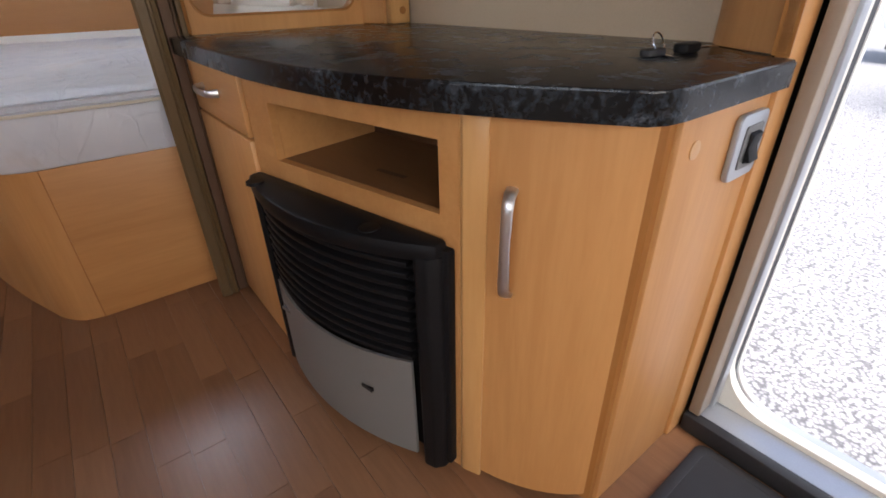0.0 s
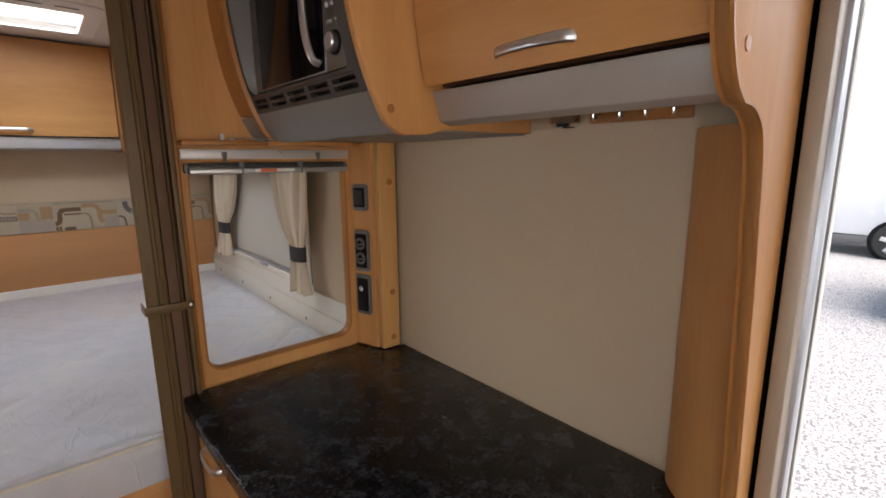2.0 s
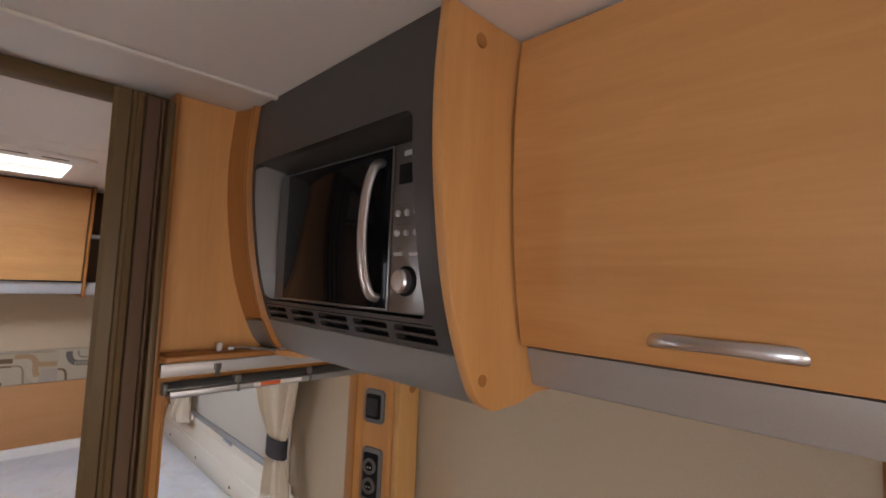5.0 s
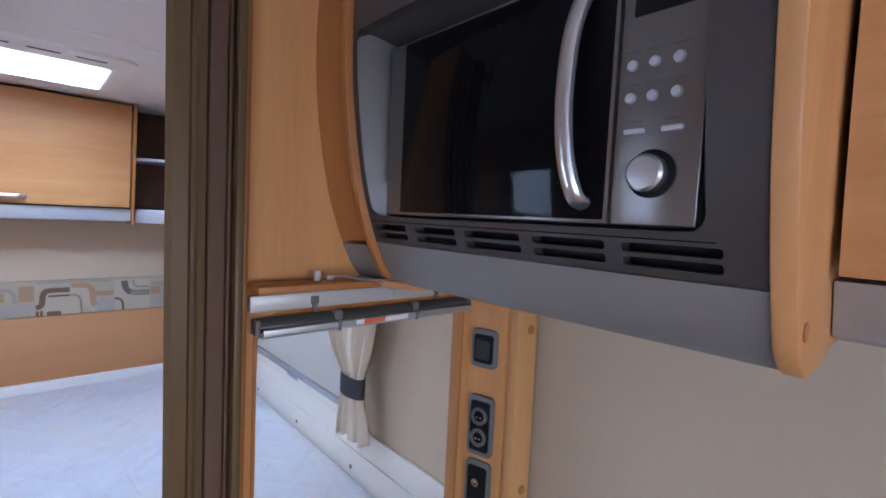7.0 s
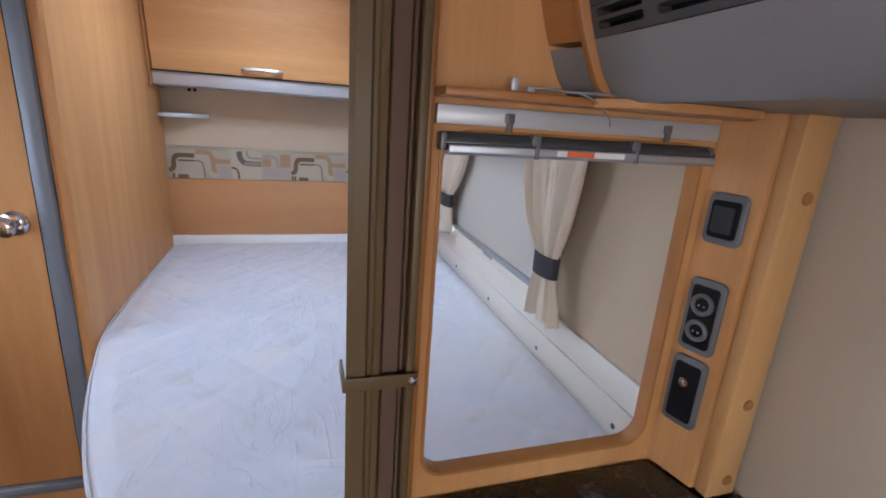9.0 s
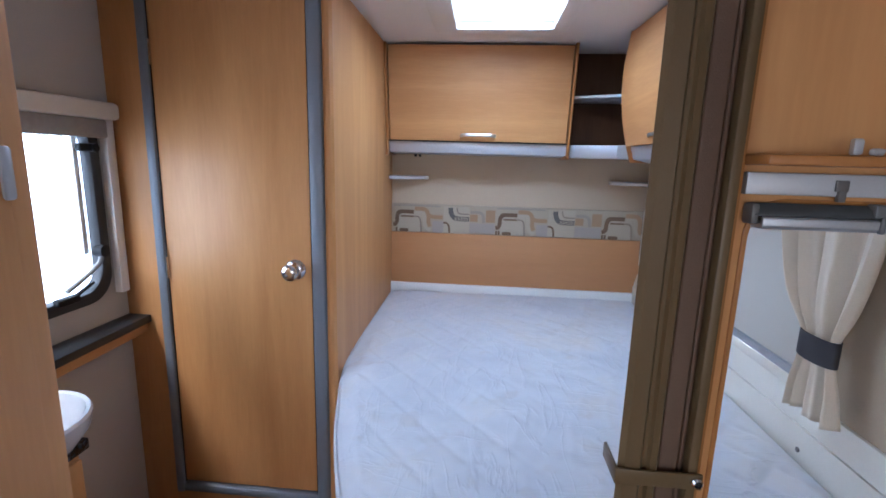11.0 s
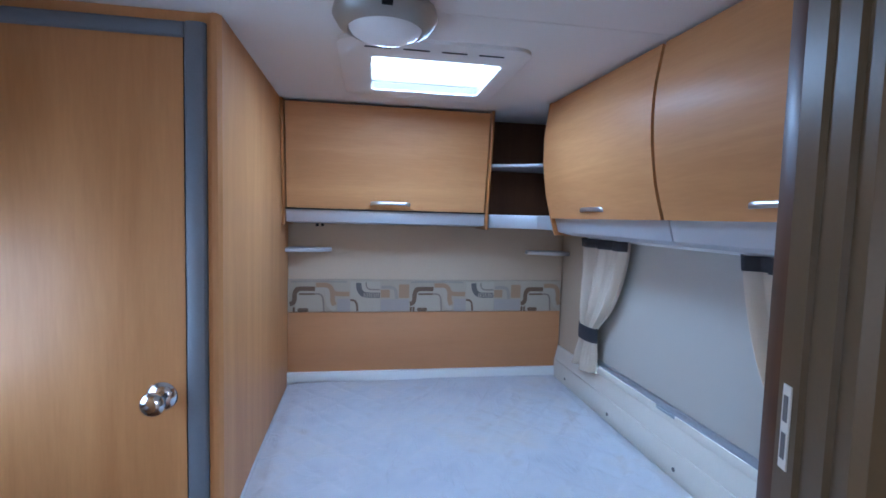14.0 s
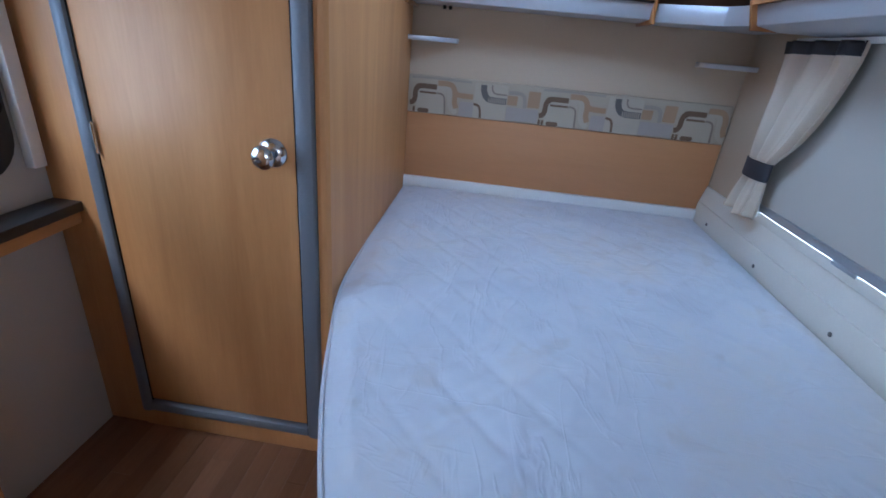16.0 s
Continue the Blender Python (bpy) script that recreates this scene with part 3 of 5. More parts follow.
    part("piping", tube([(p.x, p.y, 0.608) for p in outline[:len(left) + 2]], 0.0028, 6), ticking, th)


bed()
mattress()


def side_rail():
    th = thing("bed_side_rail", (0.91, 2.6, 0.57), "cream board rail with screws along the wall beside the mattress", "rail")
    part("board", box(0.898, 0.924, 1.56, 3.648, 0.56, 0.698, 0.004), cream, th)
    part("ledge", prism([(0.902, 0.699), (0.929, 0.699), (0.929, 0.771), (0.918, 0.771)], "y", 1.56, 3.648, 0.002), cream, th)
    part("ledge_slope", prism([(0.914, 0.772), (0.9205, 0.772), (0.9205, 0.8035), (0.9185, 0.8035)], "y", 2.10, 3.25, 0.0005), cream, th)
    for y in (1.74, 2.163, 2.605, 3.05, 3.49):
        part("screw", lathe([(0.0075, 0.0), (0.0075, -0.002), (0.004, -0.0035), (0.001, -0.003)], (0.898, y, 0.634), "x", 12), steel_dark, th)


side_rail()

# ---- head of the bed ----
HX0, HX1 = -0.541, 0.922
headboard = thing("headboard", (0.2, REAR, 0.655), "plain beech headboard panel on the rear wall", "headboard")
part("panel", box(HX0, HX1, 3.646, REAR, 0.655, 0.966, 0.003), pink_beech, headboard)
part("edge_strip", box(HX0, 0.915, 3.630, 3.658, 0.575, 0.655, 0.003), white, headboard, "white lower strip")


def patterned_strip():
    th = thing("padded_strip", (0.2, REAR, 1.05), "padded cloth strip printed with brown and tan rounded squares", "wall strip")
    part("pad", box(HX0, HX1, 3.640, REAR, 0.967, 1.137, 0.007), strip_cloth, th)
    z0, y = 0.967, 3.640

    def at(x, px, py):
        return (x + px * 0.001217, z0 + (215 - py) * 0.00117)

    def inside(pts):
        return all(HX0 + 0.002 < p[0] < HX1 - 0.002 for p in pts)

    def patch(x, px0, px1, py0, py1, mat, r=6, lift=0.001):
        u0, v1 = at(x, px0, py0)
        u1, v0 = at(x, px1, py1)
        pts = rounded(max(u0, HX0 + 0.003), min(u1, HX1 - 0.003), v0, v1, r * 0.00117, 4) if u1 > HX0 + 0.03 and u0 < HX1 - 0.03 else []
        if pts:
            part("print", prism(pts, "y", y - lift, y + 0.003), mat, th)

    def ribbon(x, path, wide, mat, lift=0.0014):
        line = spline([(*at(x, *p), 0) for p in path], 4)
        if not inside(line):
            return
        side = []
        for i, p in enumerate(line):
            d = (line[min(i + 1, len(line) - 1)] - line[max(i - 1, 0)]).normalized()
            side.append(Vector((-d.y, d.x, 0)) * wide * 0.0006)
        pts = [tuple((p + n)[:2]) for p, n in zip(line, side)] + [tuple((p - n)[:2]) for p, n in reversed(list(zip(line, side)))]
        part("print", prism(pts, "y", y - lift, y + 0.003), mat, th)

    for k in range(-1, 3):
        x = HX0 + 0.009 + 0.610 * k
        patch(x, 26, 142, 116, 213, pale_cloth, 14, 0.0006)
        patch(x, 250, 376, 78, 213, pale_cloth, 4, 0.0005)
        patch(x, 378, 500, 158, 208, mauve_cloth, 4, 0.0009)
        patch(x, 196, 250, 155, 213, mauve_cloth, 8, 0.0009)
        ribbon(x, [(2, 178), (14, 174), (21, 160), (22, 136), (28, 118), (42, 111), (104, 111)], 19, brown_cloth)
        patch(x, 38, 104, 130, 138, brown_cloth, 2, 0.0012)
        ribbon(x, [(106, 133), (126, 136), (136, 150), (139, 180), (141, 211)], 7, grey_brown)
        patch(x, 33, 78, 196, 213, brown_cloth, 8, 0.0012)
        for q in (2, 14):
            patch(x, q, q + 9, 192, 213, brown_cloth, 2, 0.0012)
        ribbon(x, [(108, 106), (142, 108), (154, 124), (157, 158), (164, 184), (186, 204)], 20, pale_cloth, 0.0012)
        ribbon(x, [(108, 95), (150, 95), (168, 106), (176, 130), (176, 160), (184, 184)], 20, tan_cloth)
        ribbon(x, [(172, 118), (190, 132), (246, 134)], 20, tan_cloth, 0.0016)
        ribbon(x, [(250, 160), (268, 164), (277, 180), (280, 211)], 9, brown_cloth)
        ribbon(x, [(284, 84), (286, 108), (296, 128), (316, 138), (374, 139)], 23, brown_grey)
        for q in range(9):
            patch(x, 306 + 7.5 * q, 309 + 7.5 * q, 130, 148, pale_cloth, 0.5, 0.0018)
        ribbon(x, [(315, 82), (318, 102), (332, 113), (374, 114)], 6, grey_brown)
        patch(x, 377, 416, 114, 150, tan_cloth, 3, 0.0012)
        ribbon(x, [(380, 104), (420, 103), (440, 116), (446, 156)], 14, grey_cloth)
        patch(x, 455, 500, 90, 152, tan_cloth, 4, 0.0012)
        ribbon(x, [(6, 80), (110, 78), (236, 80)], 8, grey_cloth)


patterned_strip()


def corner_shelf(x_wall, side):
    th = thing("corner_shelf", (x_wall, 3.64, 1.29), "small grey corner shelf above the bed head", "shelf", "bedside corner shelves")
    s = side
    pts = [(x_wall, REAR - 0.001), (x_wall + s * 0.215, REAR - 0.001), (x_wall + s * 0.21, 3.625), (x_wall + s * 0.15, 3.59), (x_wall + s * 0.07, 3.56), (x_wall, 3.555)]
    part("board", prism(pts, "z", 1.282, 1.302, 0.003), silver, th)


corner_shelf(-0.54, 1)
corner_shelf(0.925, -1)


def bow_handle(parent, a, b, out, rise=0.028, width=0.011, up=(0, 0, 1), name="handle"):
    """A flat steel bow between two feet."""
    a, b, out = Vector(a), Vector(b), Vector(out)
    pts = [a + (b - a) * t + out * rise * s for t, s in ((0, 0), (0.02, 0.45), (0.10, 0.85), (0.3, 1.0), (0.5, 1.06), (0.7, 1.0), (0.90, 0.85), (0.98, 0.45), (1, 0))]
    rad = [width * k for k in (0.85, 0.8, 0.75, 0.7, 0.65, 0.7, 0.75, 0.8, 0.85)]
    return part(name, tube(spline(pts, 3), [rad[min(8, i // 3)] for i in range(25)], 10, (1.0, 0.55), tuple(out)), satin, parent, "brushed steel bow handle")


# ---- overhead cupboards at the bed ----
def rear_cupboard():
    th = thing("overhead_cupboard", (-0.04, 3.6, 1.43), "beech overhead cupboard above the bed head, closed", "cupboard", "overhead cupboards")
    x0, x1 = -0.53, 0.428
    prof = [(p.x, p.y) for p in spline([(3.452, 1.497), (3.436, 1.58), (3.418, 1.70), (3.402, 1.82), (3.385, 1.964)], 5)]
    part("carcass", box(x0, x1, 3.475, REAR - 0.001, 1.50, 1.975), brown_wood, th)
    door = part("door", sheet(prof[::-1], "x", x0 + 0.017, x1 - 0.010, 0.018), beech_x, th, "bowed beech flap door")
    bow_handle(door, (-0.13, 3.447, 1.525), (0.05, 3.447, 1.525), (0, -1, 0.1))
    part("light_pelmet", prism([(3.452, 1.490), (3.462, 1.432), (3.60, 1.425), (3.60, 1.490)], "x", x0 + 0.012, x1 - 0.004, 0.003), silver, th, "silver pelmet")
    for x in (x0 - 0.003, x1 - 0.004):
        cheek = [(3.42, 1.415), (REAR - 0.001, 1.415), (REAR - 0.001, 1.974), (3.368, 1.974), (3.388, 1.82), (3.408, 1.70), (3.43, 1.56), (3.442, 1.48), (3.436, 1.43)]
        part("cheek", prism(cheek, "x", x, x + 0.014, 0.003), edging, th)
    # black strips added below and above the door to draw the shade there
    part("shadow_gap", box(x0 + 0.012, x1 - 0.006, 3.440, 3.474, 1.490, 1.4965), black, th)
    part("top_shadow_gap", box(x0 + 0.012, x1 - 0.006, 3.41, 3.474, 1.9655, 1.9725), black, th)
    for x in (-0.395, -0.37):
        part("clip", box(x, x + 0.014, 3.55, 3.56, 1.410, 1.425, 0.002), black, th)


def side_cupboards():
    ys = [(2.368, 3.135), (1.60, 2.362)]
    prof = [(p.x, p.y) for p in spline([(0.655, 1.482), (0.628, 1.58), (0.612, 1.70), (0.612, 1.82), (0.632, 1.945)], 5)]
    for i, (a, b) in enumerate(ys):
        th = thing("overhead_cupboard", (0.8, (a + b) / 2, 1.43), "beech overhead cupboard above the bed window, closed", "cupboard", "overhead cupboards")
        part("carcass", to_roof(box(0.675, WALL_R - 0.001, a, b, 1.49, 1.95), 1.6, 1.95, 0.002), brown_wood, th)
        door = part("door", to_roof(sheet(prof, "y", a + 0.004, b - 0.004, 0.018), 1.6, 1.945, 0.012), beech_y, th, "bowed beech flap door")
        m = (2.755, 1.99)[i]
        bow_handle(door, (0.65, m - 0.09, 1.508), (0.65, m + 0.09, 1.508), (-1, 0, 0.1))
        part("light_pelmet", prism([(0.655, 1.478), (0.672, 1.420), (0.74, 1.405), (WALL_R - 0.001, 1.405), (WALL_R - 0.001, 1.478)], "y", a, b, 0.003), silver, th, "silver pelmet")
        if i == 0:
            cheek = [(0.66, 1.405), (WALL_R - 0.001, 1.405), (WALL_R - 0.001, 1.953), (0.615, 1.953), (0.597, 1.82), (0.597, 1.70), (0.614, 1.58), (0.64, 1.47)]
            part("cheek", to_roof(prism(cheek, "y", b, b + 0.016, 0.003), 1.6, 1.953, 0.002), edging, th)


def corner_rack():
    th = thing("open_corner_rack", (0.68, 3.5, 1.43), "open corner shelf unit between overhead cupboards, empty", "shelf unit")
    part("back", to_roof(box(0.44, WALL_R - 0.002, 3.644, REAR - 0.001, 1.43, 1.95), 1.6, 1.95, 0.002), brown_wood, th)
    part("side", to_roof(box(0.914, WALL_R - 0.002, 3.155, 3.643, 1.43, 1.95), 1.6, 1.95, 0.002), brown_wood, th)
    pts = [(0.443, 3.642), (0.443, 3.47), (0.66, 3.36), (0.73, 3.155), (0.912, 3.155), (0.912, 3.642)]
    part("shelf", prism(pts, "z", 1.722, 1.738, 0.003), silver, th, "silver-edged shelf")
    part("bottom", prism(pts, "z", 1.425, 1.49, 0.004), silver, th, "silver pelmet base")


rear_cupboard()
side_cupboards()
corner_rack()


# ---- bed window, blind, curtains ----
def bed_window():
    w = thing("window_1", (WALL_R, 2.68, 0.8), "bed window covered by a lowered cream blind", "window")
    w["kind"] = "structure"
    part("window_frame", prism(rounded(2.14, 3.22, 0.772, 1.435, 0.03), "x", 0.9215, 0.9295, 0.002, holes=[rounded(2.185, 3.175, 0.803, 1.40, 0.01)]), cream, w)
    part("blind", box(0.9165, 0.9190, 2.165, 3.195, 0.826, 1.41), blind_mat, w, "lowered cream blind cloth")
    part("blind_bar", box(0.904, 0.916, 2.180, 3.180, 0.812, 0.838, 0.003), alu, w, "grey bottom bar of the blind")
    part("pull", box(0.898, 0.904, 2.62, 2.72, 0.803, 0.815, 0.002), alu, w)
    part("catch", box(0.896, 0.906, 3.16, 3.19, 0.79, 0.825, 0.003), white, w)
    part("catch", box(0.896, 0.906, 2.165, 2.195, 0.79, 0.825, 0.003), white, w)
    part("pane", box(0.945, 0.949, 2.15, 3.21, 0.79, 1.43), pane_mat, w).visible_shadow = False
    part("curtain_rail", box(0.872, 0.892, 1.95, 3.26, 1.386, 1.402, 0.002), white, w)


def curtain(label, y_top0, y_top1, y_tie0, y_tie1, y_bot0, y_bot1, x, seed):
    """A pleated curtain gathered by a band at z 0.96."""
    th = thing("curtain", (x, (y_top0 + y_top1) / 2, 0.76), label, "curtain", "bed window curtains")
    rows = [(1.392, y_top0, y_top1, 0.020), (1.33, y_top0 + 0.005, y_top1 - 0.01, 0.022), (1.20, y_top0 * 0.75 + y_tie0 * 0.25, y_top1 * 0.72 + y_tie1 * 0.28, 0.024),
            (1.08, y_top0 * 0.4 + y_tie0 * 0.6, y_top1 * 0.42 + y_tie1 * 0.58, 0.022), (0.99, y_tie0, y_tie1, 0.013), (0.935, y_tie0, y_tie1, 0.012), (0.86, (y_tie0 + y_bot0) / 2 - 0.006, (y_tie1 + y_bot1) / 2 + 0.006, 0.018), (0.785, y_bot0, y_bot1, 0.024)]
    Z = spline([(r[0], r[1], r[2]) for r in rows], 4)
    A = spline([(r[3], 0, 0) for r in rows], 4)
    n = 64

    def cloth(z_from, z_to, lift, mat, name, lab=""):
        bm = bmesh.new()
        prev = None
        for v, a in zip(Z, A):
            if not z_from <= v.x <= z_to:
                continue
            ring = []
            for k in range(n + 1):
                u = k / n
                w = u + 0.05 * math.sin(5 * u + seed)
                fold = 1.15 * math.sin(2 * math.pi * 3.6 * w + seed + 0.5 * math.sin(4 * v.x + seed)) + 0.4 * math.sin(2 * math.pi * 8.3 * w + 2 * seed + v.x * 2.2)
                ring.append(bm.verts.new((x - lift + a.x * fold * 0.75, v.y + (v.z - v.y) * u, v.x + 0.006 * math.sin(9 * u + seed) * (1 if v.x < 0.8 else 0))))
            if prev:
                for k in range(n):
                    bm.faces.new((prev[k], prev[k + 1], ring[k + 1], ring[k]))
            prev = ring
        ob = part(name, bm, mat, th, lab)
        so = ob.modifiers.new("cloth", "SOLIDIFY")
        so.thickness = 0.003
        return ob
    cloth(0.0, 2, 0, curtain_mat, "cloth")
    cloth(1.335, 2, 0.004, band_mat, "heading_band", "dark heading band")
    yc, hw = (y_tie0 + y_tie1) / 2, abs(y_tie1 - y_tie0) / 2 + 0.006
    pts = [(x + 0.026 * math.cos(a), yc + hw * math.sin(a)) for a in (2 * math.pi * k / 28 for k in range(28))]
    inn = [(x + 0.022 * math.cos(a), yc + (hw - 0.004) * math.sin(a)) for a in (2 * math.pi * k / 28 for k in range(28))]
    part("tie_band", prism(pts, "z", 0.93, 0.995, 0, holes=[inn]), band_mat, th, "dark tie band")


bed_window()
curtain("cream linen curtain with dark bands tied by the bed head", 2.90, 3.285, 3.115, 3.265, 3.12, 3.315, 0.862, 0.4)
curtain("cream linen curtain with dark bands tied near the partition", 1.93, 2.33, 2.03, 2.145, 1.995, 2.155, 0.846, 2.1)


# ---- partition, hatch and folding door ----
PY = 1.52


def partition():
    w = prism([(0.309, 0), (WALL_R - 0.001, 0), (WALL_R - 0.001, roof(PY) - 0.001), (0.309, roof(PY) - 0.001)], "y", PY, PY + 0.026, 0, holes=[rounded(0.326, 0.772, 0.782, 1.352, 0.042, 8)])
    p = setting("wall_partition", w, beech_z, "beech partition with a rounded open hatch to the bed", "wall")
    part("hatch_edging", prism(rounded(0.321, 0.777, 0.777, 1.357, 0.045, 8), "y", PY - 0.003, PY + 0.028, 0.001, holes=[rounded(0.327, 0.771, 0.783, 1.351, 0.042, 8)]), edging, p, "orange beech lipping")
    part("edge_strip", box(0.2975, 0.3085, PY - 0.012, PY + 0.03, 0.74, roof(PY) - 0.001, 0.004), edging, p, "beech edge strip")
    sw = prism([(0.797, PY - 0.001), (0.819, 1.432), (0.829, 1.4305), (0.845, 1.4305), (0.845, PY - 0.001)], "z", 0.741, 1.415)
    part("switch_board", sw, beech_z, p, "beech board with sockets")
    part("batten", box(0.826, 0.892, 1.402, 1.430, 0.741, 1.415, 0.004), pale_z, p, "pale beech corner batten")
    for z in (0.775, 0.931, 1.289):
        part("screw_cap", lathe([(0.0105, 0.0), (0.0105, -0.0015), (0.009, -0.003), (0.001, -0.003)], (0.866, 1.402, z), "y", 14), edging, p)
    return p


def sockets():
    n = Vector((-(PY - 1.432), -0.022, 0)).normalized()  # outward
    along = Vector((0.022, -0.087, 0)).normalized()

    def put(name, zc, h, label, kind):
        c = Vector((0.8078, 1.476, zc))
        th = thing(name, (c.x, c.y, zc), label, "socket")

        def plate(w, hh, d0, d1, mat, pname, r=0.006, dz=0.0, rr=0.012, lab=""):
            bm = prism(rounded(-w / 2, w / 2, -hh / 2 + dz, hh / 2 + dz, rr, 4), "y", -d1, -d0, r)
            m = Matrix(((along.x, -n.x, 0, c.x), (along.y, -n.y, 0, c.y), (0, 0, 1, c.z), (0, 0, 0, 1)))
            bmesh.ops.transform(bm, matrix=m, verts=bm.verts)
            return part(pname, bm, mat, th, lab)
        plate(0.063, h, 0.0, 0.010, socket_grey, "plate", 0.003, 0, 0.012, "grey surround")
        plate(0.046, h - 0.024, 0.0085, 0.013, black, "insert", 0.001, 0, 0.006)
        if kind == "twin":
            for dz in (0.024, -0.024):
                bm = lathe([(0.0195, 0.0), (0.0195, -0.005), (0.016, -0.0065), (0.0135, -0.0055), (0.0125, -0.002), (0.001, -0.002)], (0, -0.013, dz), "y", 20)
                m = Matrix(((along.x, -n.x, 0, c.x), (along.y, -n.y, 0, c.y), (0, 0, 1, c.z), (0, 0, 0, 1)))
                bmesh.ops.transform(bm, matrix=m, verts=bm.verts)
                part("socket_ring", bm, gunmetal, th)
                core = lathe([(0.0115, 0.0), (0.0115, -0.0045), (0.001, -0.0045)], (0, -0.0115, dz), "y", 14)
                bmesh.ops.transform(core, matrix=m, verts=core.verts)
                part("socket_core", core, black, th)
                for px in (-0.0045, 0.0045):
                    pin = lathe([(0.0016, 0.0), (0.0016, -0.003), (0.0003, -0.0034)], (px, -0.0155, dz - 0.002), "y", 8)
                    bmesh.ops.transform(pin, matrix=m, verts=pin.verts)
                    part("contact_pin", pin, satin, th)
        if kind == "switch":
            plate(0.034, 0.044, 0.013, 0.019, rubber, "rocker", 0.003, 0, 0.004)
        if kind == "aerial":
            bm = lathe([(0.009, 0.0), (0.009, -0.006), (0.005, -0.006), (0.004, -0.001), (0.001, -0.001)], (0, -0.013, 0.022), "y", 14)
            m = Matrix(((along.x, -n.x, 0, c.x), (along.y, -n.y, 0, c.y), (0, 0, 1, c.z), (0, 0, 0, 1)))
            bmesh.ops.transform(bm, matrix=m, verts=bm.verts)
            part("aerial_socket", bm, chrome, th)
    put("light_switch", 1.240, 0.086, "grey framed black rocker switch on the switch board", "switch")
    put("socket_plate", 1.067, 0.136, "grey framed plate with two round sockets", "twin")
    put("socket_plate", 0.920, 0.136, "grey framed black aerial socket plate", "aerial")


def hatch_rail():
    th = thing("hatch_blind", (0.55, PY, 1.33), "aluminium blind rail and dark roller over the hatch", "blind")
    part("rail", box(0.311, 0.784, PY - 0.014, PY - 0.001, 1.362, 1.388, 0.002), silver, th, "pale aluminium rail")
    case = [(PY - 0.004, 1.3265), (PY - 0.004, 1.352), (PY - 0.014, 1.353), (PY - 0.022, 1.348), (PY - 0.026, 1.341), (PY - 0.026, 1.338), (PY - 0.012, 1.335)]
    part("roller", prism(case, "x", 0.318, 0.772, 0.001), gloss_grey, th, "dark grey glossy roller case")
    part("roller_lip", prism([(PY - 0.031, 1.336), (PY - 0.031, 1.327), (PY - 0.026, 1.323), (PY - 0.006, 1.323), (PY - 0.006, 1.326), (PY - 0.024, 1.330), (PY - 0.027, 1.338)], "x", 0.326, 0.770, 0.0006), alu, th, "aluminium lip")
    for x in (0.318, 0.764):
        part("end_cap", box(x - 0.003, x + 0.006, PY - 0.026, PY - 0.004, 1.328, 1.352, 0.003), gunmetal, th)
    for x in (0.408, 0.674):
        part("bracket", join(box(x, x + 0.014, PY - 0.017, PY - 0.012, 1.368, 1.381, 0.001), box(x + 0.003, x + 0.011, PY - 0.019, PY - 0.012, 1.356, 1.369, 0.001)), gunmetal, th)
    for x in (0.447, 0.613):
        part("joint_clip", join(box(x, x + 0.014, PY - 0.028, PY - 0.012, 1.340, 1.355, 0.002), box(x + 0.004, x + 0.010, PY - 0.0335, PY - 0.027, 1.322, 1.341, 0.002)), socket_grey, th)
    part("label", box(0.502, 0.546, PY - 0.0318, PY - 0.0300, 1.3275, 1.3355), red_plastic, th, "orange warning label")
    for a, b in ((0.486, 0.5015), (0.5465, 0.598)):
        part("label", box(a, b, PY - 0.0318, PY - 0.0300, 1.3275, 1.3355), white, th, "white label")


def hatch_shelf():
    th = thing("hatch_shelf", (0.45, 1.46, 1.40), "narrow beech shelf over the hatch", "shelf")
    part("board", box(0.307, 0.80, 1.462, PY - 0.001, 1.396, 1.408, 0.003), edging, th)
    c = thing("loose_cable", (0.42, 1.485, 1.409), "short grey cable with a white plug on the shelf", "cable")
    part("plug", box(0.402, 0.413, 1.480, 1.489, 1.409, 1.427, 0.003), silver, c)
    part("plug", box(0.425, 0.438, 1.483, 1.492, 1.409, 1.417, 0.003), silver, c)
    part("lead", tube(spline([(0.43, 1.488, 1.414), (0.455, 1.475, 1.416), (0.47, 1.455, 1.412), (0.50, 1.44, 1.412), (0.56, 1.435, 1.411)], 5), 0.0015, 6), alu, c)
    part("lead", tube(spline([(0.455, 1.475, 1.414), (0.49, 1.461, 1.412), (0.515, 1.457, 1.402), (0.545, 1.468, 1.386), (0.565, 1.490, 1.374)], 5), 0.0013, 6), alu, c)


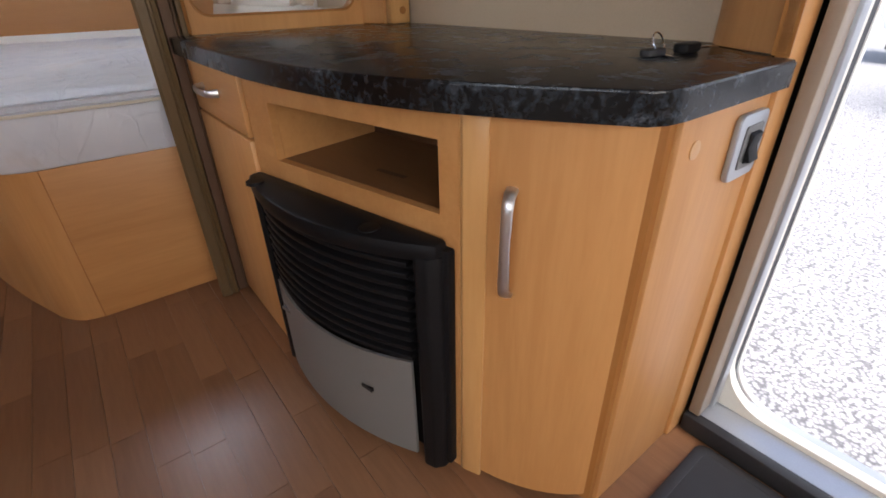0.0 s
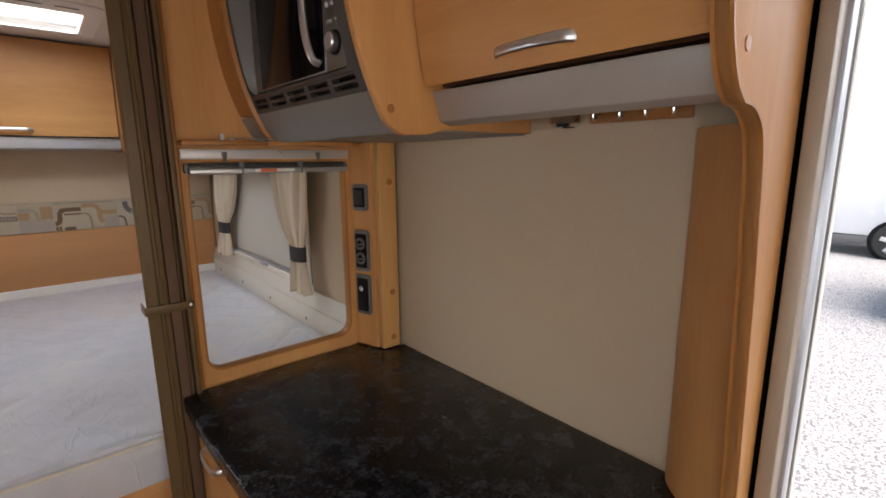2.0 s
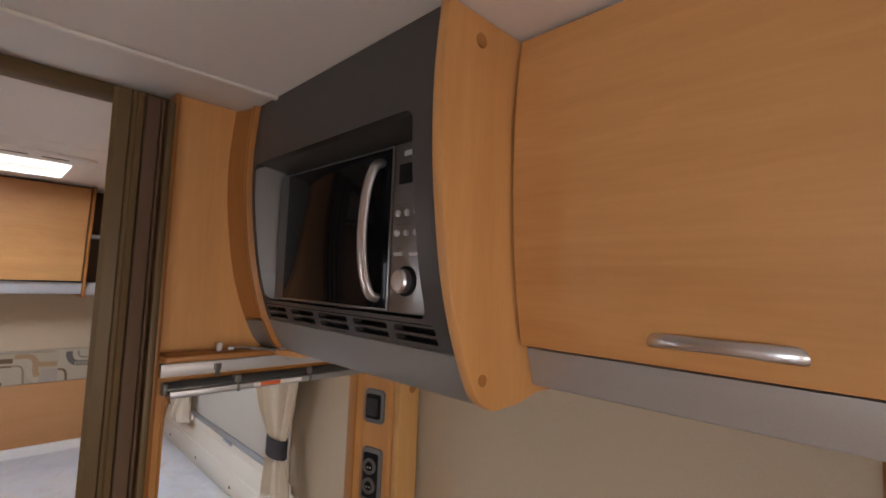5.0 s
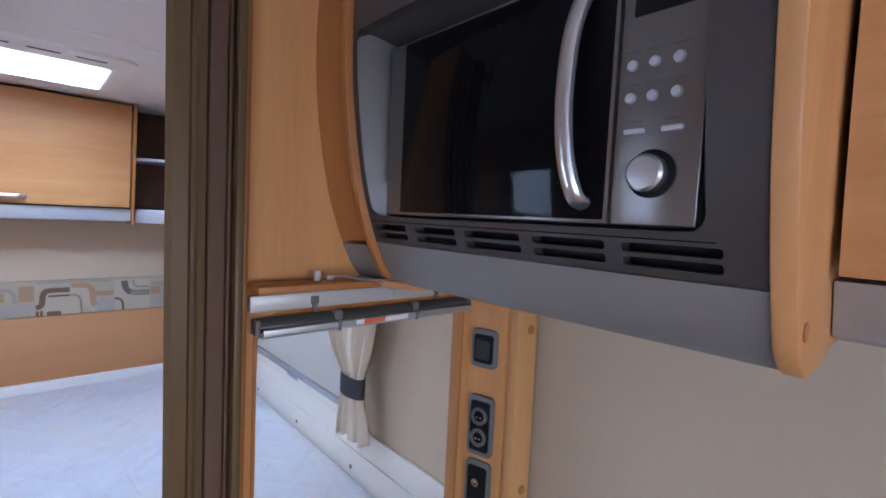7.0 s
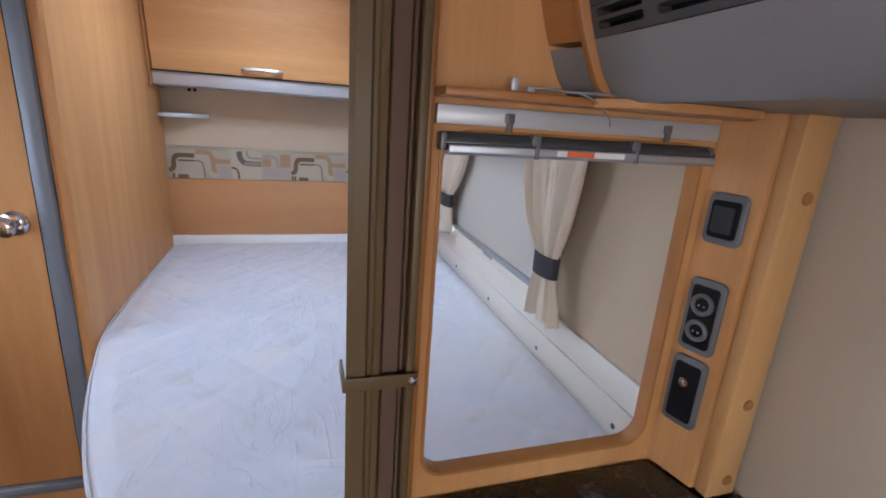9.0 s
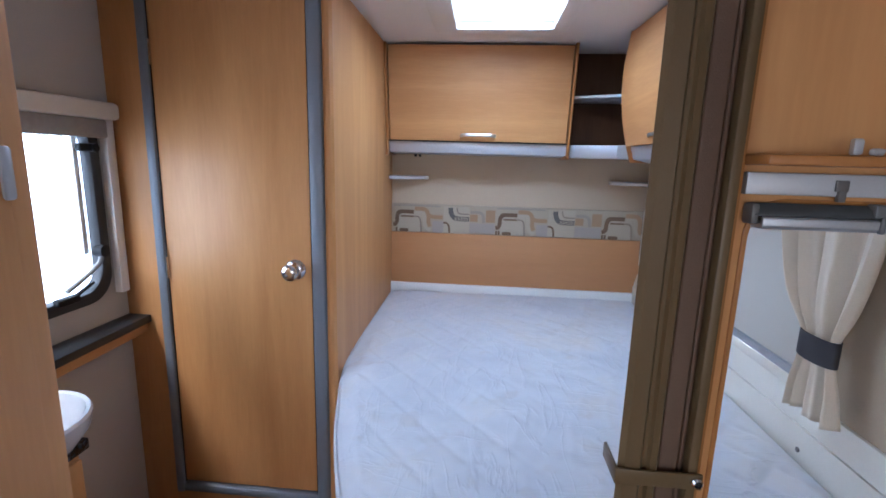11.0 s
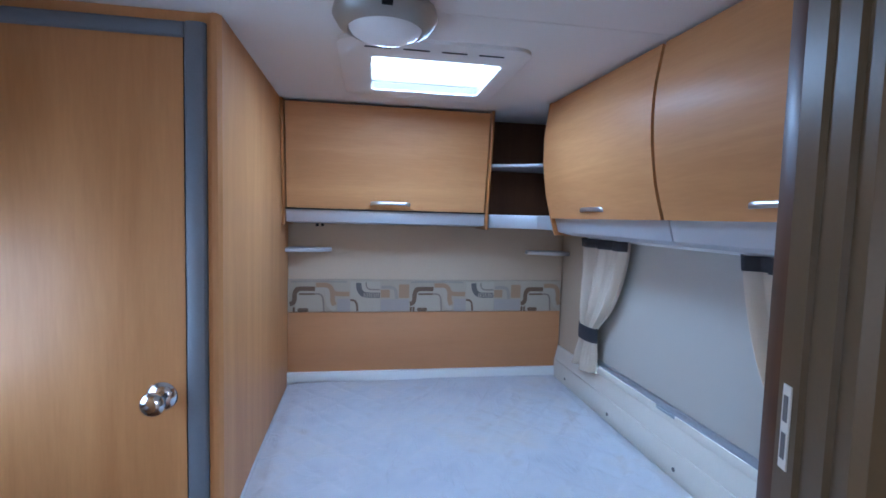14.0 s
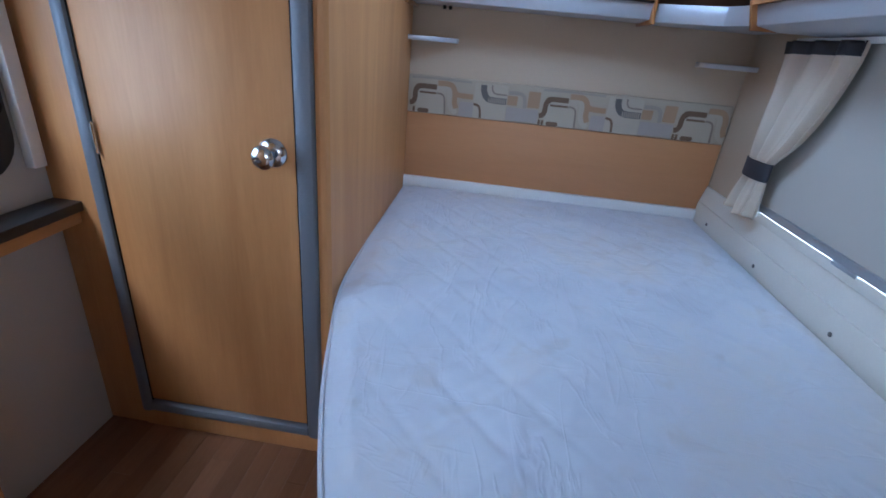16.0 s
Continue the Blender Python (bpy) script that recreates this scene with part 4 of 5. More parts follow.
def folding_door():
    th = thing("folding_door", (0.25, 1.53, 0), "folded-back concertina door, taupe pleats in a champagne profile", "folding door")
    lead = [(0.196, 1.497), (0.203, 1.490), (0.222, 1.489), (0.226, 1.494), (0.231, 1.494), (0.234, 1.489), (0.243, 1.490), (0.246, 1.495), (0.246, 1.585), (0.226, 1.585), (0.2165, 1.557), (0.2195, 1.553), (0.2165, 1.544), (0.212, 1.544), (0.2045, 1.522), (0.2075, 1.518), (0.2045, 1.509), (0.2, 1.509)]
    part("lead_profile", prism(lead, "z", 0.004, roof(PY) - 0.027), champagne, th, "champagne pull profile")
    for i in range(2):
        x = 0.2475 + i * 0.0272
        w = (0.0262, 0.0075)[i]
        y = 1.4985 + 0.004 * i
        pts = [(x, y), (x + 0.002, y - 0.002), (x + w - 0.003, y - 0.001), (x + w, y + 0.003), (x + w, 1.547), (x, 1.547)]
        part("pleat", prism(pts, "z", 0.006, roof(PY) - 0.028, 0.0008), taupe, th, "taupe pleat")
    part("fixed_profile", box(0.2840, 0.2968, 1.492, 1.547, 0.004, roof(PY) - 0.027, 0.003), champagne, th)
    part("back_board", prism([(0.2285, 1.5855), (0.3055, 1.5855), (0.3055, 1.612), (0.2375, 1.612)], "z", 0.0, roof(1.6) - 0.001, 0.001), brown_wood, th, "dark wood jamb")
    strap = part("strap", join(box(0.192, 0.300, 1.484, 1.4885, 0.982, 1.004, 0.0015), box(0.190, 0.1945, 1.484, 1.545, 0.982, 1.004, 0.0015)), champagne, th, "closing strap")
    part("stud", lathe([(0.0075, 0.0), (0.0075, -0.004), (0.005, -0.0065), (0.001, -0.007)], (0.292, 1.484, 0.994), "y", 16), chrome, strap)
    latch = part("latch_plate", prism([(0.2180, 1.5655), (0.2217, 1.5765), (0.2235, 1.576), (0.2198, 1.565)], "z", 1.258, 1.332), cream, th, "cream latch plate")
    for z in (1.267, 1.30):
        part("latch_slot", prism([(0.2184, 1.5685), (0.2203, 1.5742), (0.2212, 1.574), (0.2193, 1.5682)], "z", z, z + 0.023), gunmetal, latch)


partition()
sockets()
hatch_rail()
hatch_shelf()
folding_door()


# ---- sideboard ----
TOP = 0.740
FACE = [(0.285, 1.505), (0.285, 1.095), (0.3985, 0.585)]
B, C = Vector((0.285, 1.095, 0)), Vector((0.3985, 0.585, 0))
ALONG = (C - B).normalized()
OUT = Vector((ALONG.y, -ALONG.x, 0))


def on_front(bm):
    """From (along, out, up) at the slanting front to the world."""
    m = Matrix(((ALONG.x, OUT.x, 0, B.x), (ALONG.y, OUT.y, 0, B.y), (0, 0, 1, 0), (0, 0, 0, 1)))
    bmesh.ops.transform(bm, matrix=m, verts=bm.verts)
    return bm


def sideboard():
    th = thing("sideboard", (0.6, 1.0, 0), "beech entrance sideboard with drawer, open niche and curved door", "sideboard")
    # slanting front with the niche cut out
    L = (C - B).length
    front = prism([(0, 0), (L, 0), (L, 0.70), (0, 0.70)], "y", -0.016, 0, 0, holes=[[(0.075, 0.541), (0.075, 0.652), (0.487, 0.652), (0.487, 0.541)]])
    part("front_panel", on_front(front), beech_x, th, "beech front with an open niche")
    # niche top, back and floor take dark wood colours as painted shade
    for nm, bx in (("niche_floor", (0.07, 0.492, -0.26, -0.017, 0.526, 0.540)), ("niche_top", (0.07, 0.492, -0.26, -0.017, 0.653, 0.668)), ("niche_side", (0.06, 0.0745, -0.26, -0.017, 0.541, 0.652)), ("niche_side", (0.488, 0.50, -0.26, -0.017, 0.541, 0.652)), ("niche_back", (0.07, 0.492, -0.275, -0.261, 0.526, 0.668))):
        part(nm, on_front(box(*bx)), {"niche_side": beech_y, "niche_floor": shaded_niche_wood}.get(nm, brown_wood), th)
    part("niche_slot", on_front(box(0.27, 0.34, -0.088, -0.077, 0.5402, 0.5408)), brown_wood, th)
    part("end_side", box(0.285, 0.30, 1.095, 1.51, 0, 0.015), beech_z, th)
    part("joint_line", on_front(box(L - 0.0005, L + 0.0060, -0.014, -0.001, 0.0, 0.70)), pale_z, th)
    # drawer and cupboard front at the far end
    dr = part("drawer_front", box(0.277, 0.293, 1.102, 1.500, 0.572, 0.698, 0.003), beech_y, th, "beech drawer front")
    bow_handle(dr, (0.277, 1.385, 0.638), (0.277, 1.262, 0.638), (-1, 0, 0), 0.026, 0.011)
    part("cupboard_front", box(0.277, 0.293, 1.102, 1.500, 0.012, 0.566, 0.003), beech_z, th, "beech cupboard front")
    part("carcass", box(0.294, 0.31, 1.10, 1.515, 0.0, 0.699), brown_wood, th)
    # curved corner door
    curve = spline([(0.414, 0.548), (0.432, 0.505), (0.462, 0.455), (0.498, 0.414), (0.530, 0.389)], 6)
    part("filler", prism([(0.399, 0.582), (0.397, 0.576), (0.4125, 0.543), (0.420, 0.546), (0.425, 0.585)], "z", 0.0, 0.699, 0.002), pale_z, th)
    door = part("corner_door", sheet([(p.x, p.y) for p in curve], "z", 0.015, 0.693, 0.018), beech_z, th, "curved beech corner door")
    bow_handle(door, (0.431, 0.515, 0.441), (0.431, 0.515, 0.603), Vector((-0.88, -0.48, 0)), 0.026, 0.011)
    part("dark_reveal", prism([(0.530, 0.398), (0.5365, 0.382), (0.545, 0.379), (0.545, 0.41)], "z", 0.0, 0.699), edging, th)
    part("end_panel", box(0.545, 0.7795, 0.371, 0.387, 0.0, 0.699, 0.003), beech_z, th, "beech end panel by the entrance")
    part("screw_cap", lathe([(0.012, 0.0), (0.012, -0.0015), (0.001, -0.002)], (0.585, 0.371, 0.655), "y", 16), pale_z, th)
    part("back_fill", box(0.5, LINE, 1.40, 1.518, 0.0, 0.699), brown_wood, th)


def worktop():
    th = thing("worktop", (0.6, 0.95, TOP), "black mottled laminate worktop with a bowed front", "worktop")
    edge = spline([(0.252, 1.512), (0.249, 1.30), (0.252, 1.10), (0.258, 0.96), (0.278, 0.803), (0.308, 0.669), (0.350, 0.560), (0.402, 0.466), (0.445, 0.398)], 5)
    pts = [(p.x, p.y) for p in edge] + [(0.463, 0.369), (0.483, 0.358), (0.51, 0.354), (0.776, 0.354), (0.776, 0.386), (LINE - 0.001, 0.386), (LINE - 0.001, 1.400), (0.824, 1.400), (0.79, 1.512)]
    part("slab", prism(pts, "z", TOP - 0.037, TOP, 0.003), worktop_mat, th)
    rim = [(p.x, p.y) for p in edge] + [(0.463, 0.369), (0.483, 0.358), (0.51, 0.354), (0.776, 0.354)]
    part("edge_band", sheet(rim, "z", TOP - 0.035, TOP - 0.0035, -0.0012), worktop_mat, th, "black mottled edge band")


def gas_heater():
    th = thing("gas_heater", (B + ALONG * 0.27).to_tuple(), "black and silver caravan gas heater set in the sideboard", "heater")
    a0, a1 = 0.002, 0.505

    def bow(a, depth):
        t = (a - a0) / (a1 - a0)
        return 0.012 + depth * (1 - (2 * t - 1) ** 2)
    n = 18
    A = [a0 + (a1 - a0) * i / n for i in range(n + 1)]

    def slab(z0, z1, grow, d0=0.002, lo=0, hi=n):
        return [(A[i], bow(A[i], 0.055) + grow) for i in range(lo, hi + 1)] + [(A[hi], d0), (A[lo], d0)]

    part("back_case", on_front(prism([(a0 - 0.012, 0.001), (a0 - 0.012, 0.02), (a1 + 0.012, 0.02), (a1 + 0.012, 0.001)], "z", 0.018, 0.495, 0.004)), black, th)
    part("top_cover", on_front(prism([(A[i], bow(A[i], 0.062) + 0.02) for i in range(n + 1)] + [(a1, 0.002), (a0, 0.002)], "z", 0.475, 0.508, 0.010)), black, th, "black rounded top")
    part("core", on_front(prism(slab(0, 0, -0.012), "z", 0.03, 0.476)), black, th)
    for i in range(10):
        z = 0.262 + i * 0.0213
        sl = on_front(prism(slab(0, 0, 0.006, 0.0, 1, n - 2), "z", z, z + 0.009, 0.002))
        part("slat", sl, black, th)
    # silver lower panel, its top edge sagging in the middle
    bm = bmesh.new()
    lo, hi = 1, n - 2
    rows = []
    for side in (0.010, 0.004):
        for top in (False, True):
            row = []
            for i in range(lo, hi + 1):
                t = (i - lo) / (hi - lo)
                z = 0.022 if not top else 0.262 - 0.012 * math.sin(math.pi * t)
                v = B + ALONG * A[i] + OUT * (bow(A[i], 0.055) + side)
                row.append(bm.verts.new((v.x, v.y, z)))
            rows.append(row)
    f0, f1, b0, b1 = rows
    for i in range(hi - lo):
        bm.faces.new((f0[i], f0[i + 1], f1[i + 1], f1[i]))
        bm.faces.new((b0[i], b1[i], b1[i + 1], b0[i + 1]))
        bm.faces.new((f1[i], f1[i + 1], b1[i + 1], b1[i]))
        bm.faces.new((f0[i], b0[i], b0[i + 1], f0[i + 1]))
    bm.faces.new((f0[0], f1[0], b1[0], b0[0]))
    bm.faces.new((f0[-1], b0[-1], b1[-1], f1[-1]))
    panel = part("front_panel", bm, heater_grey, th, "silver lower panel")
    part("post", on_front(prism([(a1 - 0.042, 0.01), (a1 - 0.045, 0.034), (a1 - 0.034, 0.046), (a1 - 0.012, 0.042), (a1 + 0.002, 0.026), (a1 + 0.004, 0.004)], "z", 0.008, 0.485, 0.004)), black, th, "black rounded side post")
    part("post", on_front(prism([(a0 + 0.02, 0.01), (a0 + 0.022, 0.03), (a0 + 0.008, 0.034), (a0 - 0.004, 0.022), (a0 - 0.006, 0.004)], "z", 0.02, 0.485, 0.004)), black, th)
    part("window_slot", on_front(box(A[12], A[12] + 0.028, bow(A[12], 0.055) + 0.004, bow(A[12], 0.055) + 0.0115, 0.158, 0.166)), black, panel)
    part("badge", on_front(box(A[2], A[2] + 0.05, bow(A[2], 0.055) + 0.004, bow(A[3], 0.055) + 0.0108, 0.205, 0.212)), gunmetal, panel, "small unreadable badge")
    part("knob", on_front(lathe([(0.018, 0.0), (0.017, 0.006), (0.001, 0.007)], (a0 + 0.06, 0.05, 0.506), "z", 18)), black, th)
    part("knob", on_front(lathe([(0.018, 0.0), (0.017, 0.004), (0.001, 0.005)], (a1 - 0.12, 0.05, 0.506), "z", 18)), black, th)


def entrance_switch():
    th = thing("step_light_switch", (0.745, 0.37, 0.635), "silver framed grey rocker switch on the sideboard end", "switch")
    part("plate", prism(rounded(0.682, 0.766, 0.588, 0.680, 0.012, 4), "y", 0.361, 0.3705, 0.003), alu, th)
    part("insert", prism(rounded(0.699, 0.751, 0.604, 0.664, 0.005, 3), "y", 0.359, 0.3635, 0.001), gunmetal, th)
    part("rocker", prism([(0.3595, 0.612), (0.3595, 0.655), (0.353, 0.652), (0.356, 0.634), (0.350, 0.615)], "x", 0.711, 0.739, 0.001), black, th)


def car_keys():
    def moved(bm):
        bmesh.ops.translate(bm, verts=bm.verts, vec=(0.065, 0.033, 0))
        return bm

    th = thing("key_bunch", (0.72, 0.49, TOP), "black car key and small keys on a ring on the worktop", "keys")
    part("fob", moved(prism(rounded(0.655, 0.705, 0.440, 0.463, 0.010, 4), "z", TOP + 0.0005, TOP + 0.014, 0.004)), black, th, "black plastic fob")
    part("blade", moved(prism([(0.70, 0.447), (0.745, 0.437), (0.747, 0.443), (0.70, 0.456)], "z", TOP + 0.004, TOP + 0.0065)), chrome, th)
    ring = [(0.632 + 0.014 * math.cos(a), 0.470 + 0.006 * math.sin(a), TOP + 0.016 + 0.013 * math.sin(a)) for a in (2 * math.pi * k / 20 for k in range(21))]
    part("ring", moved(tube(ring, 0.0012, 6)), chrome, th)
    part("fob", moved(prism(rounded(0.590, 0.635, 0.455, 0.475, 0.008, 4), "z", TOP + 0.0005, TOP + 0.010, 0.003)), rubber, th)
    part("blade", moved(prism([(0.612, 0.452), (0.598, 0.425), (0.604, 0.422), (0.620, 0.450)], "z", TOP + 0.001, TOP + 0.0035)), chrome, th)


sideboard()
worktop()
gas_heater()
entrance_switch()
car_keys()


# ---- column and overhead units above the sideboard ----
def corner_column():
    c = spline([(LINE - 0.001, 0.520), (0.872, 0.505), (0.838, 0.470), (0.812, 0.425), (0.790, 0.382)], 5)
    col = [(p.x, p.y) for p in c] + [(LINE - 0.001, 0.382)]
    th = thing("corner_column", (0.86, 0.44, TOP), "rounded beech corner casing standing on the worktop", "casing")
    part("casing", prism(col, "z", TOP + 0.001, 1.404), beech_z, th)


def end_panel():
    th = thing("shaped_end_panel", (0.85, 0.37, TOP), "tall shaped beech end panel beside the entrance door", "panel")
    prof = spline([(0.459, 1.920), (0.474, 1.85), (0.500, 1.75), (0.524, 1.66), (0.538, 1.58), (0.548, 1.50), (0.568, 1.45), (0.588, 1.425)], 4) + spline([(0.61, 1.412), (0.645, 1.408), (0.678, 1.388), (0.695, 1.35), (0.708, 1.28), (0.725, 1.18), (0.742, 1.05), (0.760, 0.90), (0.773, 0.742)], 4)
    pts = [(p.x, p.y) for p in prof] + [(0.780, 0.742), (0.780, 0.001), (0.838, 0.001), (0.838, 1.920)]
    part("board", prism(pts, "y", 0.364, 0.383, 0.003), beech_z, th)
    band = [(p.x, p.y) for p in prof]
    part("lipping", sheet(band[::-1], "y", 0.3625, 0.3845, -0.003), edging, th, "orange lipping")
    part("screw_cap", lathe([(0.008, 0.0), (0.008, -0.0015), (0.001, -0.002)], (0.60, 0.364, 1.47), "y", 14), edging, th)


def kitchen_cupboard():
    y0, y1 = 0.386, 0.879
    th = thing("overhead_cupboard", (0.75, 0.64, 1.40), "beech overhead cupboard above the worktop, closed", "cupboard", "overhead cupboards")
    part("carcass", box(0.635, LINE + 0.02, y0, y1, 1.49, 1.917), brown_wood, th)
    prof = spline([(0.606, 1.489), (0.590, 1.57), (0.580, 1.66), (0.576, 1.76), (0.580, 1.85), (0.588, 1.911)], 5)
    door = part("door", sheet([(p.x, p.y) for p in prof], "y", y0 + 0.006, y1 - 0.006, 0.018), beech_y, th, "bowed beech flap door")
    bow_handle(door, (0.602, 0.553, 1.512), (0.602, 0.703, 1.512), (-1, 0, 0.1), 0.026, 0.011)
    part("light_pelmet", prism([(0.610, 1.480), (0.627, 1.426), (0.655, 1.419), (0.69, 1.456), (LINE - 0.001, 1.460), (LINE - 0.001, 1.480)], "y", y0, y1, 0.002), pelmet_pale, th, "grey pelmet")


def hook_rail():
    """Short strip of wood with four small hooks under the pelmet."""
    x = LINE - 0.0005
    th = thing("key_hook_rail", (x, 0.625, 1.424), "short brown wooden rail with four small metal hooks below the cupboard", "hook rail")
    part("rail", box(x - 0.010, x, 0.526, 0.724, 1.424, 1.452, 0.003), edging, th)
    for y in (0.548, 0.598, 0.647, 0.701):
        pts = spline([(x - 0.009, y, 1.441), (x - 0.017, y, 1.442), (x - 0.024, y, 1.437), (x - 0.026, y, 1.430), (x - 0.032, y, 1.430), (x - 0.034, y, 1.440)], 4)
        part("hook", tube(pts, 0.0026, 8), chrome, th, "small metal hook")


def puck_light():
    th = thing("round_spot_lamp", (0.872, 0.765, 1.456), "small round chrome spot lamp under the cupboard, off", "lamp")
    part("rim", lathe([(0.001, 0.003), (0.026, 0.003), (0.030, -0.016), (0.031, -0.030), (0.026, -0.037), (0.023, -0.033)], (0.872, 0.765, 1.4555), "z", 24), chrome, th)
    part("lens", lathe([(0.0235, -0.028), (0.0235, -0.0335), (0.012, -0.035), (0.001, -0.0355)], (0.872, 0.765, 1.4555), "z", 24), glass_black, th, "dark round lens")


def microwave_unit():
    y0, y1 = 0.8985, 1.440
    th = thing("microwave_housing", (0.6, 1.18, 1.40), "dark grey bowed microwave housing with beech cheeks", "cupboard")
    curve = spline([(0.532, 1.404), (0.506, 1.424), (0.480, 1.475), (0.461, 1.527), (0.447, 1.578), (0.436, 1.64), (0.428, 1.70), (0.424, 1.76), (0.424, 1.83), (0.431, 1.919)], 8)
    edge = [(p.x, p.y) for p in curve]

    def front_x(z):
        for (xa, za), (xb, zb) in zip(edge, edge[1:]):
            if za <= z <= zb:
                return xa + (xb - xa) * (z - za) / (zb - za)
        return edge[0][0] if z < edge[0][1] else edge[-1][0]

    def bowed(outline, holes, back, thick):
        """A flat board with openings, bent to the bowed front."""
        bm = prism(outline, "x", 0.0, thick, 0, holes=holes)
        for k in range(24):
            bmesh.ops.bisect_plane(bm, geom=bm.verts[:] + bm.edges[:] + bm.faces[:], plane_co=(0, 0, 1.415 + 0.021 * k), plane_no=(0, 0, 1))
        for v in bm.verts:
            v.co.x += front_x(v.co.z) + back
        return bm

    bays = [(0.930, 1.016), (1.033, 1.119), (1.137, 1.226), (1.244, 1.327), (1.349, 1.428)]
    slots = [rounded(a, b, z, z + 0.0088, 0.003, 2) for a, b in bays for z in (1.4835, 1.4965)]
    part("lower_trim", bowed([(y0, 1.404), (y1, 1.404), (y1, 1.4745), (y0, 1.4745)], [], 0.008, 0.02), pelmet_grey, th, "grey lower trim")
    part("fascia", bowed([(y0, 1.4755), (y1, 1.4755), (y1, 1.919), (y0, 1.919)], slots + [rounded(0.942, 1.431, 1.517, 1.792, 0.016, 5)], 0.008, 0.016), charcoal, th, "charcoal fascia with vent slots")
    part("vent_back", box(0.505, 0.509, y0, y1, 1.46, 1.512), black, th)
    part("recess_top", prism([(0.434, 1.796), (0.50, 1.776), (0.545, 1.776), (0.545, 1.80)], "y", 0.935, 1.436), charcoal, th)
    part("recess_sill", prism([(0.474, 1.509), (0.545, 1.509), (0.545, 1.5165), (0.478, 1.5165)], "y", 0.935, 1.436), black, th)
    def flank(ya, yb, yc):
        """One side of the oven recess, following the bowed front."""
        bm = bmesh.new()
        rings = []
        for k in range(13):
            z = 1.517 + 0.273 * k / 12
            x = front_x(z) + 0.0105
            rings.append([bm.verts.new((u, v, z)) for u, v in ((x, ya), (0.497, yb), (0.545, yb), (0.545, yc), (x, yc))])
        for a, b in zip(rings, rings[1:]):
            for k in range(5):
                bm.faces.new((a[k], a[(k + 1) % 5], b[(k + 1) % 5], b[k]))
        bm.faces.new(rings[0])
        bm.faces.new(rings[-1])
        return bm

    # one recess side coloured greyer as the lit one, the other black as shade
    part("recess_side", flank(1.4305, 1.404, 1.4365), gunmetal, th, "grey bevelled recess side")
    part("recess_side", flank(0.9425, 0.946, 0.934), black, th)
    part("carcass", box(0.546, LINE + 0.02, y0, y1, 1.43, 1.918), charcoal, th)
    part("underside", box(0.535, LINE, y0, 1.515, 1.409, 1.414, 0.001), pelmet_grey, th)
    part("end_ledge", prism([(0.520, 1.441), (0.545, 1.395), (0.735, 1.395), (0.735, 1.517), (0.505, 1.517)], "z", 1.396, 1.408, 0.002), beech_y, th, "beech ledge under the housing")
    full = edge + [(LINE, 1.919), (LINE, 1.412), (0.642, 1.412), (0.60, 1.402), (0.545, 1.400)]
    part("cheek", prism(full, "y", 0.880, 0.898, 0.003), beech_z, th, "curved beech divider")
    part("screw_cap", lathe([(0.010, 0.0), (0.010, -0.0015), (0.001, -0.002)], (0.49, 0.880, 1.885), "y", 14), edging, th)
    part("screw_cap", lathe([(0.008, 0.0), (0.008, -0.0015), (0.001, -0.002)], (0.515, 0.880, 1.444), "y", 14), edging, th)
    part("cheek", prism([(x - 0.004, z) for x, z in edge] + full[len(edge):], "y", 1.441, 1.455, 0.003), edging, th)
    # side filler takes the darker edging colour to paint in its shading
    for name, rows, mat, lab in (("side_filler", [q for q in edge[::4] if q[1] >= 1.47] + [edge[-1]], edging, "beech filler strip"), ("filler_foot", [q for q in edge[::3] if q[1] <= 1.475], pelmet_grey, "")):
        bm = bmesh.new()
        rings = [[bm.verts.new((q[0] + dx, yy, q[1])) for dx, yy in ((0.004, 1.456), (-0.012, 1.519), (0.03, 1.519), (0.03, 1.456))] for q in rows]
        for r0, r1 in zip(rings, rings[1:]):
            for k in range(4):
                bm.faces.new((r0[k], r0[(k + 1) % 4], r1[(k + 1) % 4], r1[k]))
        bm.faces.new(rings[0])
        bm.faces.new(rings[-1])
        part(name, bm, mat, th, lab)


